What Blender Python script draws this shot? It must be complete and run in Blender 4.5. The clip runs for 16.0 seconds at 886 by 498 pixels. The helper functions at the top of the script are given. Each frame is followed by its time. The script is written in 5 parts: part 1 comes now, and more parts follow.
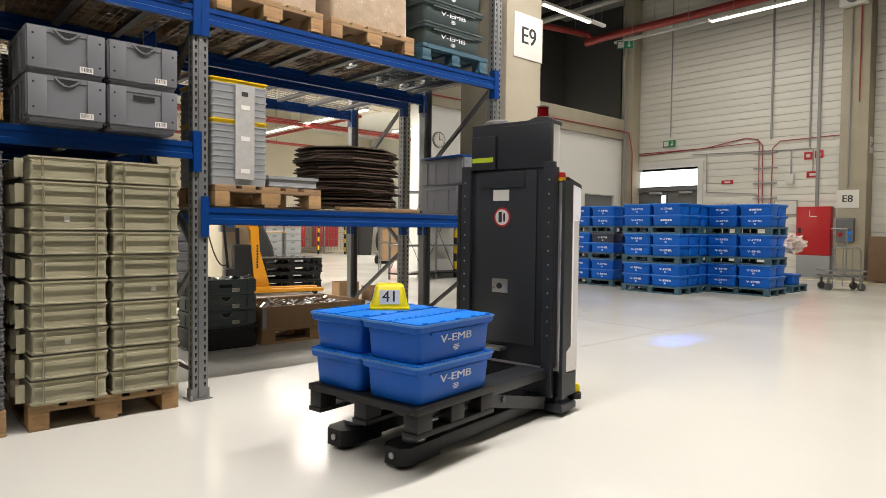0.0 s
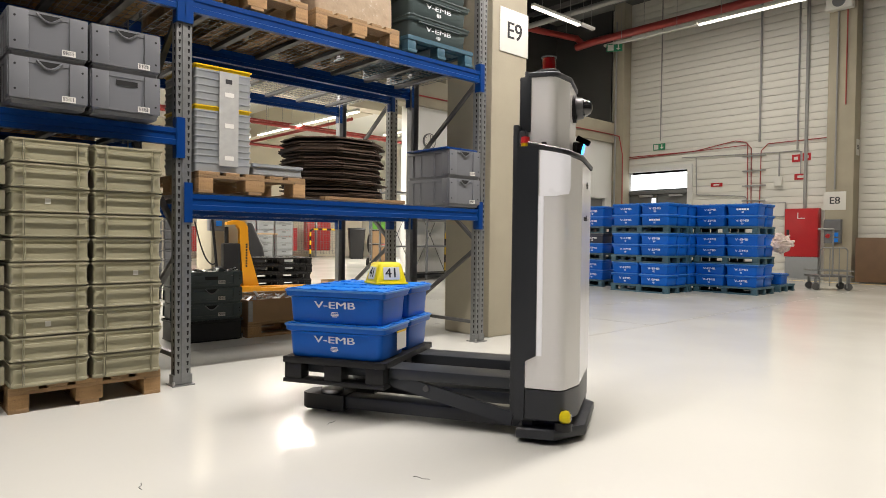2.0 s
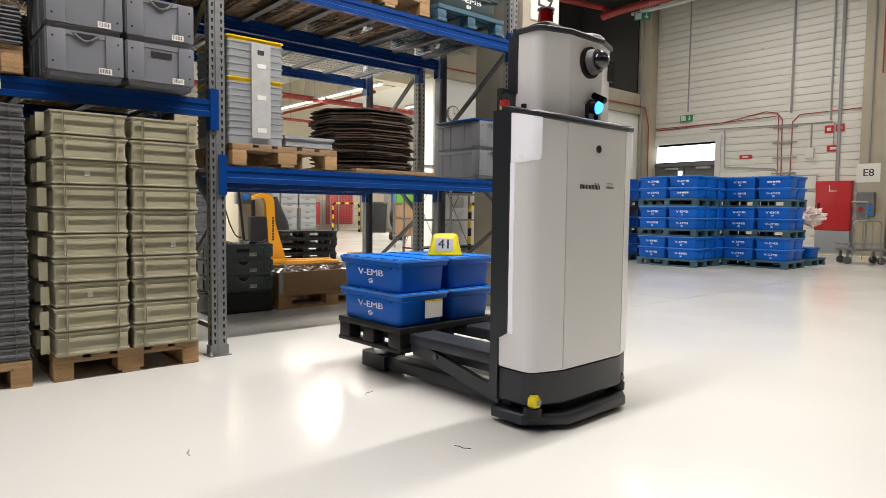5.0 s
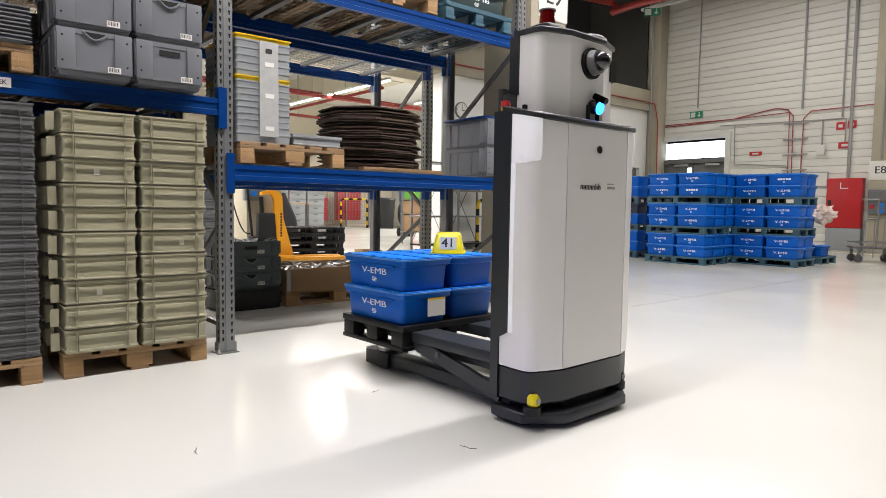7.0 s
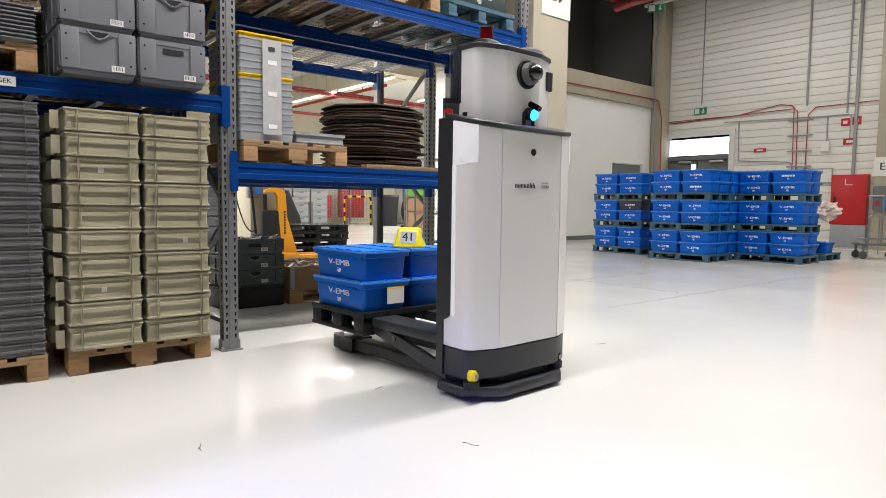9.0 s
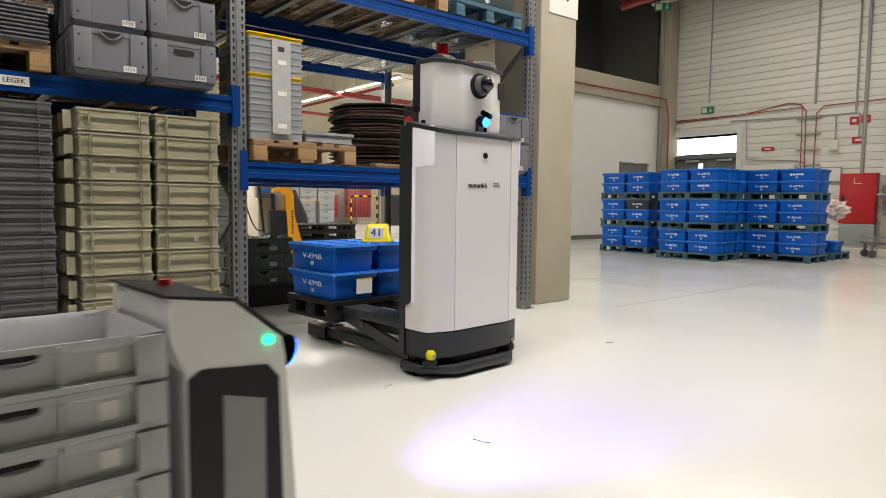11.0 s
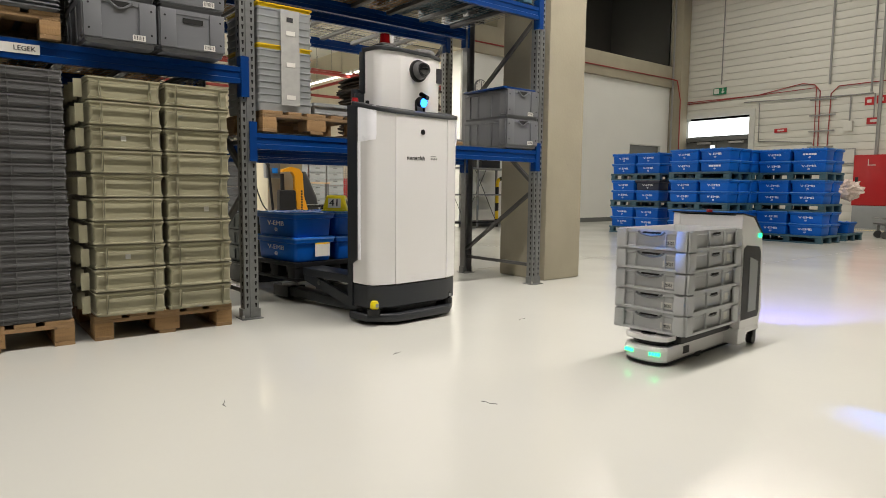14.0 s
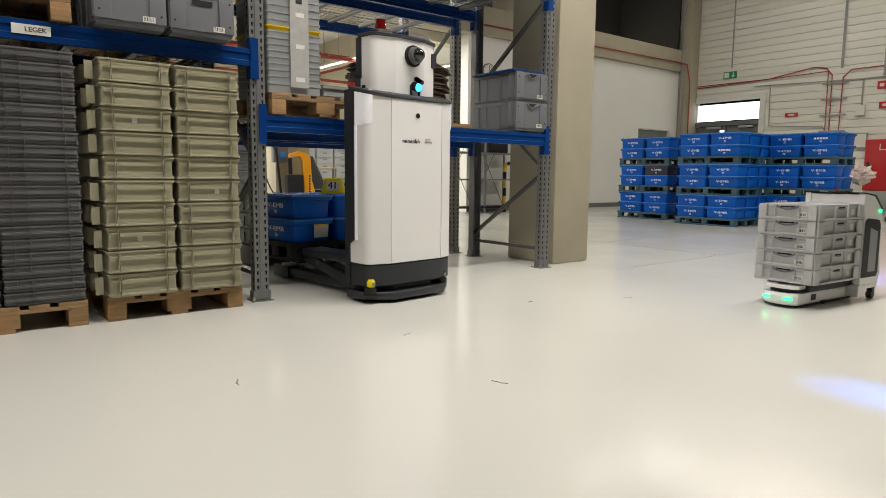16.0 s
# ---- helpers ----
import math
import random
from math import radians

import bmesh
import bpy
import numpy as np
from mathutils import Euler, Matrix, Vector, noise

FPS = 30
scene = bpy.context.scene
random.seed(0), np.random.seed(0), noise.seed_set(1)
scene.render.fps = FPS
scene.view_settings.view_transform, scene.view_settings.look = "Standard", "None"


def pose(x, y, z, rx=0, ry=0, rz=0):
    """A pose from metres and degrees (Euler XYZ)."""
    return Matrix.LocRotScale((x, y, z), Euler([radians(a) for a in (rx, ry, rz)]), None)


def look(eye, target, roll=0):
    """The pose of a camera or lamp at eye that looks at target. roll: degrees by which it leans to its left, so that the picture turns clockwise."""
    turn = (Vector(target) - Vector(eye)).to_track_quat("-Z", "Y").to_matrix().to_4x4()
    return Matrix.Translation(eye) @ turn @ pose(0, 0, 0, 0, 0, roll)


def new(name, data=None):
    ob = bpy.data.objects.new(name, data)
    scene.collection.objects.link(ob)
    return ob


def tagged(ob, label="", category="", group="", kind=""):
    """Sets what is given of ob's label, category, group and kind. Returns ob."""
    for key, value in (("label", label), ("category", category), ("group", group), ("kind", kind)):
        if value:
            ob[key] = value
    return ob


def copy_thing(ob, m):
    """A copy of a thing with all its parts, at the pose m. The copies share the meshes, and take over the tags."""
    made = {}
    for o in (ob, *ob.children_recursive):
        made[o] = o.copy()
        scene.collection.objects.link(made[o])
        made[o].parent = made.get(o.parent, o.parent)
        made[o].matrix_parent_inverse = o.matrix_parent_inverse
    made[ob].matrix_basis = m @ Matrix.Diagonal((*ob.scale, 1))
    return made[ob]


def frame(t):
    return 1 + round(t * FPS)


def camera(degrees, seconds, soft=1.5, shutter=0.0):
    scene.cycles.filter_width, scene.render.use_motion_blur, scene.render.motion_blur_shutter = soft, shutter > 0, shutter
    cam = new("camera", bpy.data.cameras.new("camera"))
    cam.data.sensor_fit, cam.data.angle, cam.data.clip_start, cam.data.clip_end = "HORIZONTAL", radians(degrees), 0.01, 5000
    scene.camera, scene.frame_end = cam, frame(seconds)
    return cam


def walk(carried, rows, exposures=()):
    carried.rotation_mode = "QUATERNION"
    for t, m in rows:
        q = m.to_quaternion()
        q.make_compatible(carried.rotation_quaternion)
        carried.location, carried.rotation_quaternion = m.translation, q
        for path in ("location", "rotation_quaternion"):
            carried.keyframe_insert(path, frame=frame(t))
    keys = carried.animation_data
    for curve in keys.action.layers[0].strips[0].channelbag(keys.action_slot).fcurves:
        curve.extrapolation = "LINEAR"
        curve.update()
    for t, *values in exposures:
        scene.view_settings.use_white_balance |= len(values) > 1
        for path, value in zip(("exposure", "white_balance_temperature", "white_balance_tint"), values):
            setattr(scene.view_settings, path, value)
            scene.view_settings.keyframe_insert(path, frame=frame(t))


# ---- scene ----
cam = camera(69.8, 16.0, soft=0.5, shutter=0.4)
PATH = [
    (0, (-1.6, -4.147, 1.136), (-0.262, -2.662, 1.075), 0.7),
    (0.5, (-1.578, -4.175, 1.106), (-0.244, -2.685, 1.056), 0.8),
    (1, (-1.556, -4.208, 1.053), (-0.219, -2.72, 1.022), 0.6),
    (1.5, (-1.555, -4.2, 1.033), (-0.209, -2.722, 0.999), 0.7),
    (2, (-1.564, -4.217, 1.0), (-0.211, -2.745, 0.961), 0.7),
    (2.5, (-1.576, -4.213, 0.984), (-0.219, -2.745, 0.927), 0.8),
    (3, (-1.592, -4.201, 0.964), (-0.236, -2.734, 0.887), 0.7),
    (3.5, (-1.611, -4.181, 0.979), (-0.26, -2.71, 0.882), 0.8),
    (4, (-1.617, -4.159, 0.985), (-0.286, -2.671, 0.875), 0.8),
    (4.5, (-1.619, -4.146, 0.983), (-0.304, -2.644, 0.867), 0.7),
    (7, (-1.614, -4.15, 1.005), (-0.329, -2.624, 0.87), 0.8),
    (7.5, (-1.608, -4.154, 1.009), (-0.326, -2.625, 0.87), 0.8),
    (8, (-1.611, -4.159, 1.008), (-0.331, -2.628, 0.867), 0.7),
    (8.5, (-1.611, -4.159, 0.997), (-0.333, -2.627, 0.858), 0.7),
    (9, (-1.615, -4.161, 1.007), (-0.339, -2.628, 0.863), 0.7),
    (11.5, (-1.64, -4.158, 0.999), (-0.385, -2.607, 0.853), 0.7),
    (12, (-1.635, -4.152, 0.993), (-0.387, -2.597, 0.842), 0.8),
    (12.5, (-1.642, -4.16, 0.969), (-0.395, -2.603, 0.817), 0.7),
    (13, (-1.643, -4.172, 0.945), (-0.399, -2.614, 0.786), 0.7),
    (13.5, (-1.641, -4.175, 0.914), (-0.402, -2.614, 0.746), 0.5),
    (14, (-1.643, -4.171, 0.904), (-0.406, -2.611, 0.714), 0.6),
    (14.5, (-1.639, -4.175, 0.898), (-0.406, -2.614, 0.691), 0.7),
    (15, (-1.639, -4.17, 0.901), (-0.408, -2.609, 0.678), 0.7),
    (15.5, (-1.65, -4.172, 0.881), (-0.424, -2.608, 0.653), 0.6),
    (16, (-1.664, -4.169, 0.881), (-0.446, -2.6, 0.647), 0.6),
]
walk(cam, [(t, look(eye, target, roll)) for t, eye, target, roll in PATH], [(0, 0.24, 6850, 12), (3, 0.27, 6800, 12), (7, 0.34, 6420, 13), (9, 0.36, 6400, 13), (11.5, 0.06, 6850, 10), (12.5, 0.02, 6900, 9), (14, -0.03, 6900, 9), (16, -0.09, 6900, 9)])

# ---- world and light ----
world = bpy.data.worlds.new("hall_world")
scene.world = world
world.use_nodes = True
world.node_tree.nodes["Background"].inputs[0].default_value = (0.9, 0.95, 1.0, 1)
world.node_tree.nodes["Background"].inputs[1].default_value = 0.004


def area(name, size_x, size_y, energy, m, color=(1, 0.96, 0.9)):
    d = bpy.data.lights.new(name, "AREA")
    d.shape, d.size, d.size_y, d.energy, d.color = "RECTANGLE", size_x, size_y, energy, color
    ob = new(name, d)
    ob.matrix_world = m
    return ob


COOL, WARM = (1.0, 0.96, 0.945), (1.0, 0.92, 0.77)
# tube rows under the roof of the hall and behind the racking, plus added fill
for x, e in [(-2.6, 150), (1.6, 300), (5.8, 150)]:
    area("tube_or_fill_lamp", 3.9, 0.08, e, pose(x, -2.1, 5.6), COOL)
area("tube_or_fill_lamp", 3.9, 0.08, 140, pose(10.0, -2.1, 5.6), WARM)
# added front fill at y -8.5, no fixtures hang there
for x, y, e in [(-2.0, -8.5, 35), (6.0, -8.5, 60)]:
    area("tube_or_fill_lamp", 7.0, 0.1, e, pose(x, y, 6.6), WARM)
area("tube_or_fill_lamp", 0.08, 5.6, 60, pose(12.85, 0.0, 5.97))
area("tube_or_fill_lamp", 2.2, 0.08, 14, pose(10.2, 4.72, 5.97))
# added wash that brightens the panelled wall, without a fixture
area("tube_or_fill_lamp", 0.1, 6.0, 150, pose(13.8, 3.2, 7.2))
# x 7.65 and 11.5 stand at fixtures; the others are added back-hall fill
for x, y, e in [(7.65, 12.0, 50), (11.5, 12.0, 170), (6.4, 8.2, 170), (2.0, 8.5, 420), (0.5, 6.5, 230), (-3.0, 7.5, 70), (-3.0, 15.0, 200), (14.5, 14.0, 500)]:
    area("tube_or_fill_lamp", 0.1, 4.5, e, pose(x, y, 4.05))


# ---- materials ----
def mat(name, color, rough=0.5, metal=0.0, vary=0.12, scale=6.0, bump=0.0, bscale=60.0, dirt=None, dirt_at=0.62, coat=0.0, rand=0.0, emit=0.0, spec=0.5):
    m = bpy.data.materials.new(name)
    m.use_nodes = True
    nt = m.node_tree
    b = nt.nodes["Principled BSDF"]
    L = nt.links.new
    b.inputs["Roughness"].default_value, b.inputs["Metallic"].default_value = rough, metal
    b.inputs["Coat Weight"].default_value = coat
    b.inputs["Specular IOR Level"].default_value = spec
    co = nt.nodes.new("ShaderNodeTexCoord")
    n1 = nt.nodes.new("ShaderNodeTexNoise")
    n1.inputs["Scale"].default_value, n1.inputs["Detail"].default_value = scale, 6
    L(co.outputs["Object"], n1.inputs["Vector"])
    ramp = nt.nodes.new("ShaderNodeMapRange")
    ramp.inputs["To Min"].default_value, ramp.inputs["To Max"].default_value = 1 - vary, 1 + vary
    L(n1.outputs["Fac"], ramp.inputs["Value"])
    mul = nt.nodes.new("ShaderNodeVectorMath")
    mul.operation = "SCALE"
    mul.inputs[0].default_value = color
    src = ramp.outputs["Result"]
    if rand:
        oi = nt.nodes.new("ShaderNodeObjectInfo")
        r2 = nt.nodes.new("ShaderNodeMapRange")
        r2.inputs["To Min"].default_value, r2.inputs["To Max"].default_value = 1 - rand, 1 + rand
        L(oi.outputs["Random"], r2.inputs["Value"])
        mm = nt.nodes.new("ShaderNodeMath")
        mm.operation = "MULTIPLY"
        L(src, mm.inputs[0])
        L(r2.outputs["Result"], mm.inputs[1])
        src = mm.outputs[0]
    L(src, mul.inputs["Scale"])
    out = mul.outputs["Vector"]
    if dirt:
        n2 = nt.nodes.new("ShaderNodeTexNoise")
        n2.inputs["Scale"].default_value, n2.inputs["Detail"].default_value, n2.inputs["Roughness"].default_value = scale * 3.1, 9, 0.7
        L(co.outputs["Object"], n2.inputs["Vector"])
        mr = nt.nodes.new("ShaderNodeMapRange")
        mr.inputs["From Min"].default_value, mr.inputs["From Max"].default_value = dirt_at, dirt_at + 0.12
        L(n2.outputs["Fac"], mr.inputs["Value"])
        mix = nt.nodes.new("ShaderNodeMix")
        mix.data_type = "RGBA"
        mix.inputs["B"].default_value = (*dirt, 1)
        L(mr.outputs["Result"], mix.inputs["Factor"])
        L(out, mix.inputs["A"])
        out = mix.outputs["Result"]
    L(out, b.inputs["Base Color"])
    n3 = nt.nodes.new("ShaderNodeTexNoise")
    n3.inputs["Scale"].default_value = bscale
    L(co.outputs["Object"], n3.inputs["Vector"])
    rr = nt.nodes.new("ShaderNodeMapRange")
    rr.inputs["To Min"].default_value, rr.inputs["To Max"].default_value = max(0.02, rough - 0.08), min(1, rough + 0.08)
    L(n1.outputs["Fac"], rr.inputs["Value"])
    L(rr.outputs["Result"], b.inputs["Roughness"])
    if bump:
        bp = nt.nodes.new("ShaderNodeBump")
        bp.inputs["Strength"].default_value, bp.inputs["Distance"].default_value = bump, 0.01
        L(n3.outputs["Fac"], bp.inputs["Height"])
        L(bp.outputs["Normal"], b.inputs["Normal"])
    if emit:
        b.inputs["Emission Color"].default_value = (*color, 1)
        b.inputs["Emission Strength"].default_value = emit
    return m


def wood(name, color, rand=0.2):
    m = mat(name, color, 0.75, vary=0.3, scale=9, bump=0.35, bscale=90, dirt=tuple(c * 0.35 for c in color), dirt_at=0.6, rand=rand)
    nt = m.node_tree
    n1 = nt.nodes["Noise Texture"]
    mp = nt.nodes.new("ShaderNodeMapping")
    mp.inputs["Scale"].default_value = (1, 8, 8)
    nt.links.new(nt.nodes["Texture Coordinate"].outputs["Object"], mp.inputs["Vector"])
    nt.links.new(mp.outputs["Vector"], n1.inputs["Vector"])
    return m


M_floor = mat("epoxy_floor", (0.62, 0.622, 0.575), 0.17, vary=0.05, scale=0.7, bump=0.02, bscale=25, dirt=(0.42, 0.40, 0.36), dirt_at=0.70)
M_conc = mat("concrete", (0.36, 0.325, 0.245), 0.8, vary=0.16, scale=2.2, bump=0.15, bscale=40, dirt=(0.28, 0.26, 0.22), dirt_at=0.66)
M_joint = mat("joint_filler", (0.30, 0.29, 0.26), 0.5)
M_white = mat("white_wall", (0.72, 0.72, 0.68), 0.7, vary=0.05, scale=1.2, bump=0.05)
M_panel = mat("wall_panel", (0.68, 0.67, 0.61), 0.45, vary=0.06, scale=0.8, rand=0.04)
M_beige = mat("beige_wall", (0.62, 0.57, 0.46), 0.75, vary=0.06, scale=1.0, bump=0.05)
M_dark = mat("recess_shade", (0.045, 0.045, 0.042), 0.85, vary=0.2, scale=2)
M_ceil = mat("ceiling_sheet", (0.12, 0.12, 0.115), 0.7, vary=0.1)
M_steelbeam = mat("dark_steel", (0.03, 0.03, 0.033), 0.5, metal=0.3)
M_galv = mat("galvanised_steel", (0.25, 0.255, 0.255), 0.42, metal=0.7, vary=0.25, scale=30, dirt=(0.2, 0.2, 0.2), dirt_at=0.66)
M_galvd = mat("dull_galvanised", (0.12, 0.12, 0.12), 0.5, metal=0.6, vary=0.25, scale=30)
M_hole = mat("slot_shadow", (0.01, 0.01, 0.01), 0.9)
M_blue = mat("blue_paint", (0.0, 0.034, 0.17), 0.32, vary=0.1, scale=5, dirt=(0.01, 0.04, 0.14), dirt_at=0.74, spec=0.3)
M_wood = wood("pallet_wood", (0.42, 0.27, 0.13))
M_woodold = wood("worn_pallet_wood", (0.27, 0.165, 0.078))
M_chip = wood("pressed_block", (0.33, 0.195, 0.085))
M_olive = mat("olive_plastic", (0.325, 0.305, 0.208), 0.42, vary=0.06, scale=8, bump=0.03, dirt=(0.255, 0.238, 0.155), dirt_at=0.68, rand=0.07)
M_grey = mat("grey_plastic", (0.14, 0.146, 0.157), 0.4, vary=0.08, scale=8, dirt=(0.19, 0.195, 0.203), dirt_at=0.68, rand=0.06)
M_tote = mat("tote_grey_plastic", (0.44, 0.45, 0.455), 0.4, vary=0.06, scale=7, dirt=(0.25, 0.255, 0.26), dirt_at=0.68, rand=0.05)
M_greyd = mat("dark_grey_plastic", (0.12, 0.12, 0.122), 0.42, vary=0.08, scale=8, rand=0.08)
M_greyl = mat("light_grey_plastic", (0.27, 0.285, 0.29), 0.4, vary=0.08, scale=7, rand=0.04)
M_bblue = mat("blue_plastic", (0.001, 0.105, 0.5), 0.4, vary=0.12, scale=9, dirt=(0.008, 0.1, 0.38), dirt_at=0.64, rand=0.12, spec=0.22)
M_blid = mat("blue_lid_plastic", (0.004, 0.19, 0.7), 0.38, vary=0.1, scale=9, rand=0.08, spec=0.3)
M_brim = mat("worn_blue_edge", (0.07, 0.22, 0.55), 0.45, vary=0.3, scale=40)
M_bdark = mat("dark_box_plastic", (0.02, 0.025, 0.05), 0.4)
M_teal = mat("teal_plastic", (0.03, 0.085, 0.12), 0.45, rand=0.2)
M_green = mat("dark_green_grey_plastic", (0.045, 0.065, 0.065), 0.45, vary=0.2, dirt=(0.09, 0.1, 0.1), dirt_at=0.66)
M_black = mat("black_plastic", (0.010, 0.010, 0.011), 0.45, vary=0.2, scale=12, dirt=(0.025, 0.025, 0.025), dirt_at=0.64, spec=0.35)
M_anth = mat("anthracite_paint", (0.019, 0.022, 0.027), 0.4, vary=0.1, scale=4)
M_anthl = mat("anthracite_steel", (0.03, 0.034, 0.04), 0.4, metal=0.2, vary=0.1)
M_anthb = mat("anthracite_moulding", (0.024, 0.027, 0.032), 0.45, vary=0.15, scale=10)
M_rwhite = mat("robot_white_paint", (0.8, 0.79, 0.78), 0.24, vary=0.015, scale=2, coat=0.2)
M_print = mat("white_print", (0.75, 0.77, 0.8), 0.6, vary=0.2, scale=40)
M_ink = mat("black_print", (0.015, 0.015, 0.018), 0.6)
M_sign = mat("sign_white", (0.66, 0.65, 0.60), 0.5, vary=0.03)
M_lemon = mat("lemon_plastic", (0.75, 0.62, 0.012), 0.35, vary=0.05)
M_bench = mat("dark_brown_board", (0.13, 0.075, 0.04), 0.6, vary=0.2, scale=5)
M_yellow = mat("yellow_plastic", (0.75, 0.50, 0.01), 0.35, vary=0.06)
M_orange = mat("yellow_orange_paint", (0.78, 0.34, 0.01), 0.35, vary=0.08, dirt=(0.4, 0.18, 0.02), dirt_at=0.72)
M_red = mat("red_paint", (0.45, 0.012, 0.015), 0.35, vary=0.1)
M_redl = mat("red_lens", (0.14, 0.003, 0.004), 0.12, coat=0.5)
M_redpipe = mat("red_pipe", (0.31, 0.035, 0.03), 0.4, vary=0.1)
M_brown = mat("brown_sheet", (0.06, 0.036, 0.022), 0.7, vary=0.3, scale=12, rand=0.3, bump=0.1)
M_card = mat("cardboard", (0.34, 0.21, 0.11), 0.8, vary=0.15, scale=6, bump=0.1, rand=0.1)
M_wrap = mat("stretch_film", (0.36, 0.28, 0.2), 0.18, vary=0.35, scale=9, bump=0.9, bscale=14, dirt=(0.52, 0.46, 0.38), dirt_at=0.58)
M_gsign = mat("sign_green", (0.01, 0.20, 0.09), 0.45)
M_chrome = mat("steel", (0.5, 0.5, 0.5), 0.3, metal=0.9)
M_tube = mat("tube_glow", (1.0, 0.95, 0.86), 0.5, emit=3.5, vary=0)
M_bluelight = mat("blue_led", (0.012, 0.17, 1.0), 0.3, emit=8.0, vary=0)
M_signal = mat("signal_diffuser", (0.75, 0.75, 0.78), 0.3, emit=0.24, vary=0)
M_spotblue = mat("blue_spot_led", (0.0, 0.19, 1.0), 0.3, emit=12000000.0, vary=0)
M_spotviolet = mat("violet_spot_led", (0.17, 0.17, 1.0), 0.3, emit=36000.0, vary=0)
M_soot = mat("matt_black", (0.002, 0.002, 0.002), 1.0, vary=0, spec=0.0)
M_greenlight = mat("green_led", (0.01, 1.0, 0.36), 0.3, emit=2.4, vary=0)
M_window = mat("daylit_pane", (0.9, 0.96, 1.0), 0.2, emit=1.6, vary=0)
M_door = mat("grey_door", (0.13, 0.135, 0.13), 0.5)
M_frame = mat("door_frame_white", (0.62, 0.62, 0.58), 0.5)
M_cable = mat("grey_conduit", (0.30, 0.30, 0.29), 0.5, metal=0.2)
M_glass = mat("smoked_lens", (0.01, 0.01, 0.012), 0.06, coat=1.0)
M_film = mat("clear_film_white", (0.6, 0.5, 0.46), 0.25, vary=0.4, scale=18, bump=1.0, bscale=16, dirt=(0.5, 0.1, 0.08), dirt_at=0.66)


# ---- geometry helpers ----
def box(bm, x0, x1, y0, y1, z0, z1, bev=0.0):
    ret = bmesh.ops.create_cube(bm, size=1, matrix=Matrix.Translation(((x0 + x1) / 2, (y0 + y1) / 2, (z0 + z1) / 2)) @ Matrix.Diagonal((abs(x1 - x0), abs(y1 - y0), abs(z1 - z0), 1)))
    if bev:
        es = list({e for v in ret["verts"] for e in v.link_edges})
        bmesh.ops.bevel(bm, geom=es, offset=bev, segments=2, affect="EDGES", profile=0.6)
    return bm


def bx(*a, **k):
    return box(bmesh.new(), *a, **k)


def rod(bm, p, q, r, n=10, r2=None):
    p, q = Vector(p), Vector(q)
    d = q - p
    m = Matrix.Translation((p + q) / 2) @ d.to_track_quat("Z", "Y").to_matrix().to_4x4()
    bmesh.ops.create_cone(bm, cap_ends=True, segments=n, radius1=r, radius2=r if r2 is None else r2, depth=d.length, matrix=m)
    return bm


def strut(bm, p, q, w, t):
    """A flat bar from p to q: w across, t thick."""
    p, q = Vector(p), Vector(q)
    d = q - p
    m = Matrix.Translation((p + q) / 2) @ d.to_track_quat("Z", "Y").to_matrix().to_4x4() @ Matrix.Diagonal((w, t, d.length, 1))
    bmesh.ops.create_cube(bm, size=1, matrix=m)
    return bm


def loft(bm, rings, cap0=True, cap1=True):
    """Bridge rings of equal length, each a list of (x, y, z)."""
    vs = [[bm.verts.new(p) for p in r] for r in rings]
    n = len(rings[0])
    for a, b in zip(vs, vs[1:]):
        for i in range(n):
            bm.faces.new((a[i], a[(i + 1) % n], b[(i + 1) % n], b[i]))
    if cap0:
        bm.faces.new(list(reversed(vs[0])))
    if cap1:
        bm.faces.new(vs[-1])
    return bm


def rrect(w, d, r, z, n=3, cx=0, cy=0):
    pts = []
    for sx, sy, a0 in ((1, 1, 0), (-1, 1, 90), (-1, -1, 180), (1, -1, 270)):
        for k in range(n + 1):
            a = radians(a0 + 90 * k / n)
            pts.append((cx + sx * (w / 2 - r) + r * math.cos(a), cy + sy * (d / 2 - r) + r * math.sin(a), z))
    return pts


def prism(bm, plan, z0, z1, shrink=1.0):
    return loft(bm, [[(x, y, z0) for x, y in plan], [(x * shrink, y * shrink, z1) for x, y in plan]])


def spot_lamp(t, base, aim, length, ra, rl, led_mat, ring_mat):
    """A deep black barrel, open in front, with a small strong LED at its bottom."""
    b, d = Vector(base), Vector(aim).normalized()
    m = Matrix.Translation(b) @ d.to_track_quat("Z", "Y").to_matrix().to_4x4()
    ring = lambda r, z: [(r * math.cos(2 * math.pi * k / 20), r * math.sin(2 * math.pi * k / 20), z) for k in range(20)]
    bm = loft(bmesh.new(), [ring(ra + 0.012, -0.012), ring(ra + 0.012, length), ring(ra, length), ring(ra, 0.0)])
    bm.transform(m)
    lamp = part("spot_lamp", bm, M_soot, t, "black barrel of the floor spot lamp")
    bm = loft(bmesh.new(), [ring(ra + 0.002, length + 0.0005), ring(ra + 0.010, length + 0.0005), ring(ra + 0.010, length + 0.004), ring(ra + 0.002, length + 0.004), ring(ra + 0.002, length + 0.0005)], False, False)
    bm.transform(m)
    part("lamp_ring", bm, ring_mat, lamp, "glowing lamp ring")
    bm = bmesh.new()
    bm.faces.new([bm.verts.new((rl * x, rl * y, 0.004)) for x, y in ((-1, -1), (1, -1), (1, 1), (-1, 1))])
    bm.transform(m)
    part("led", bm, led_mat, lamp)
    return lamp


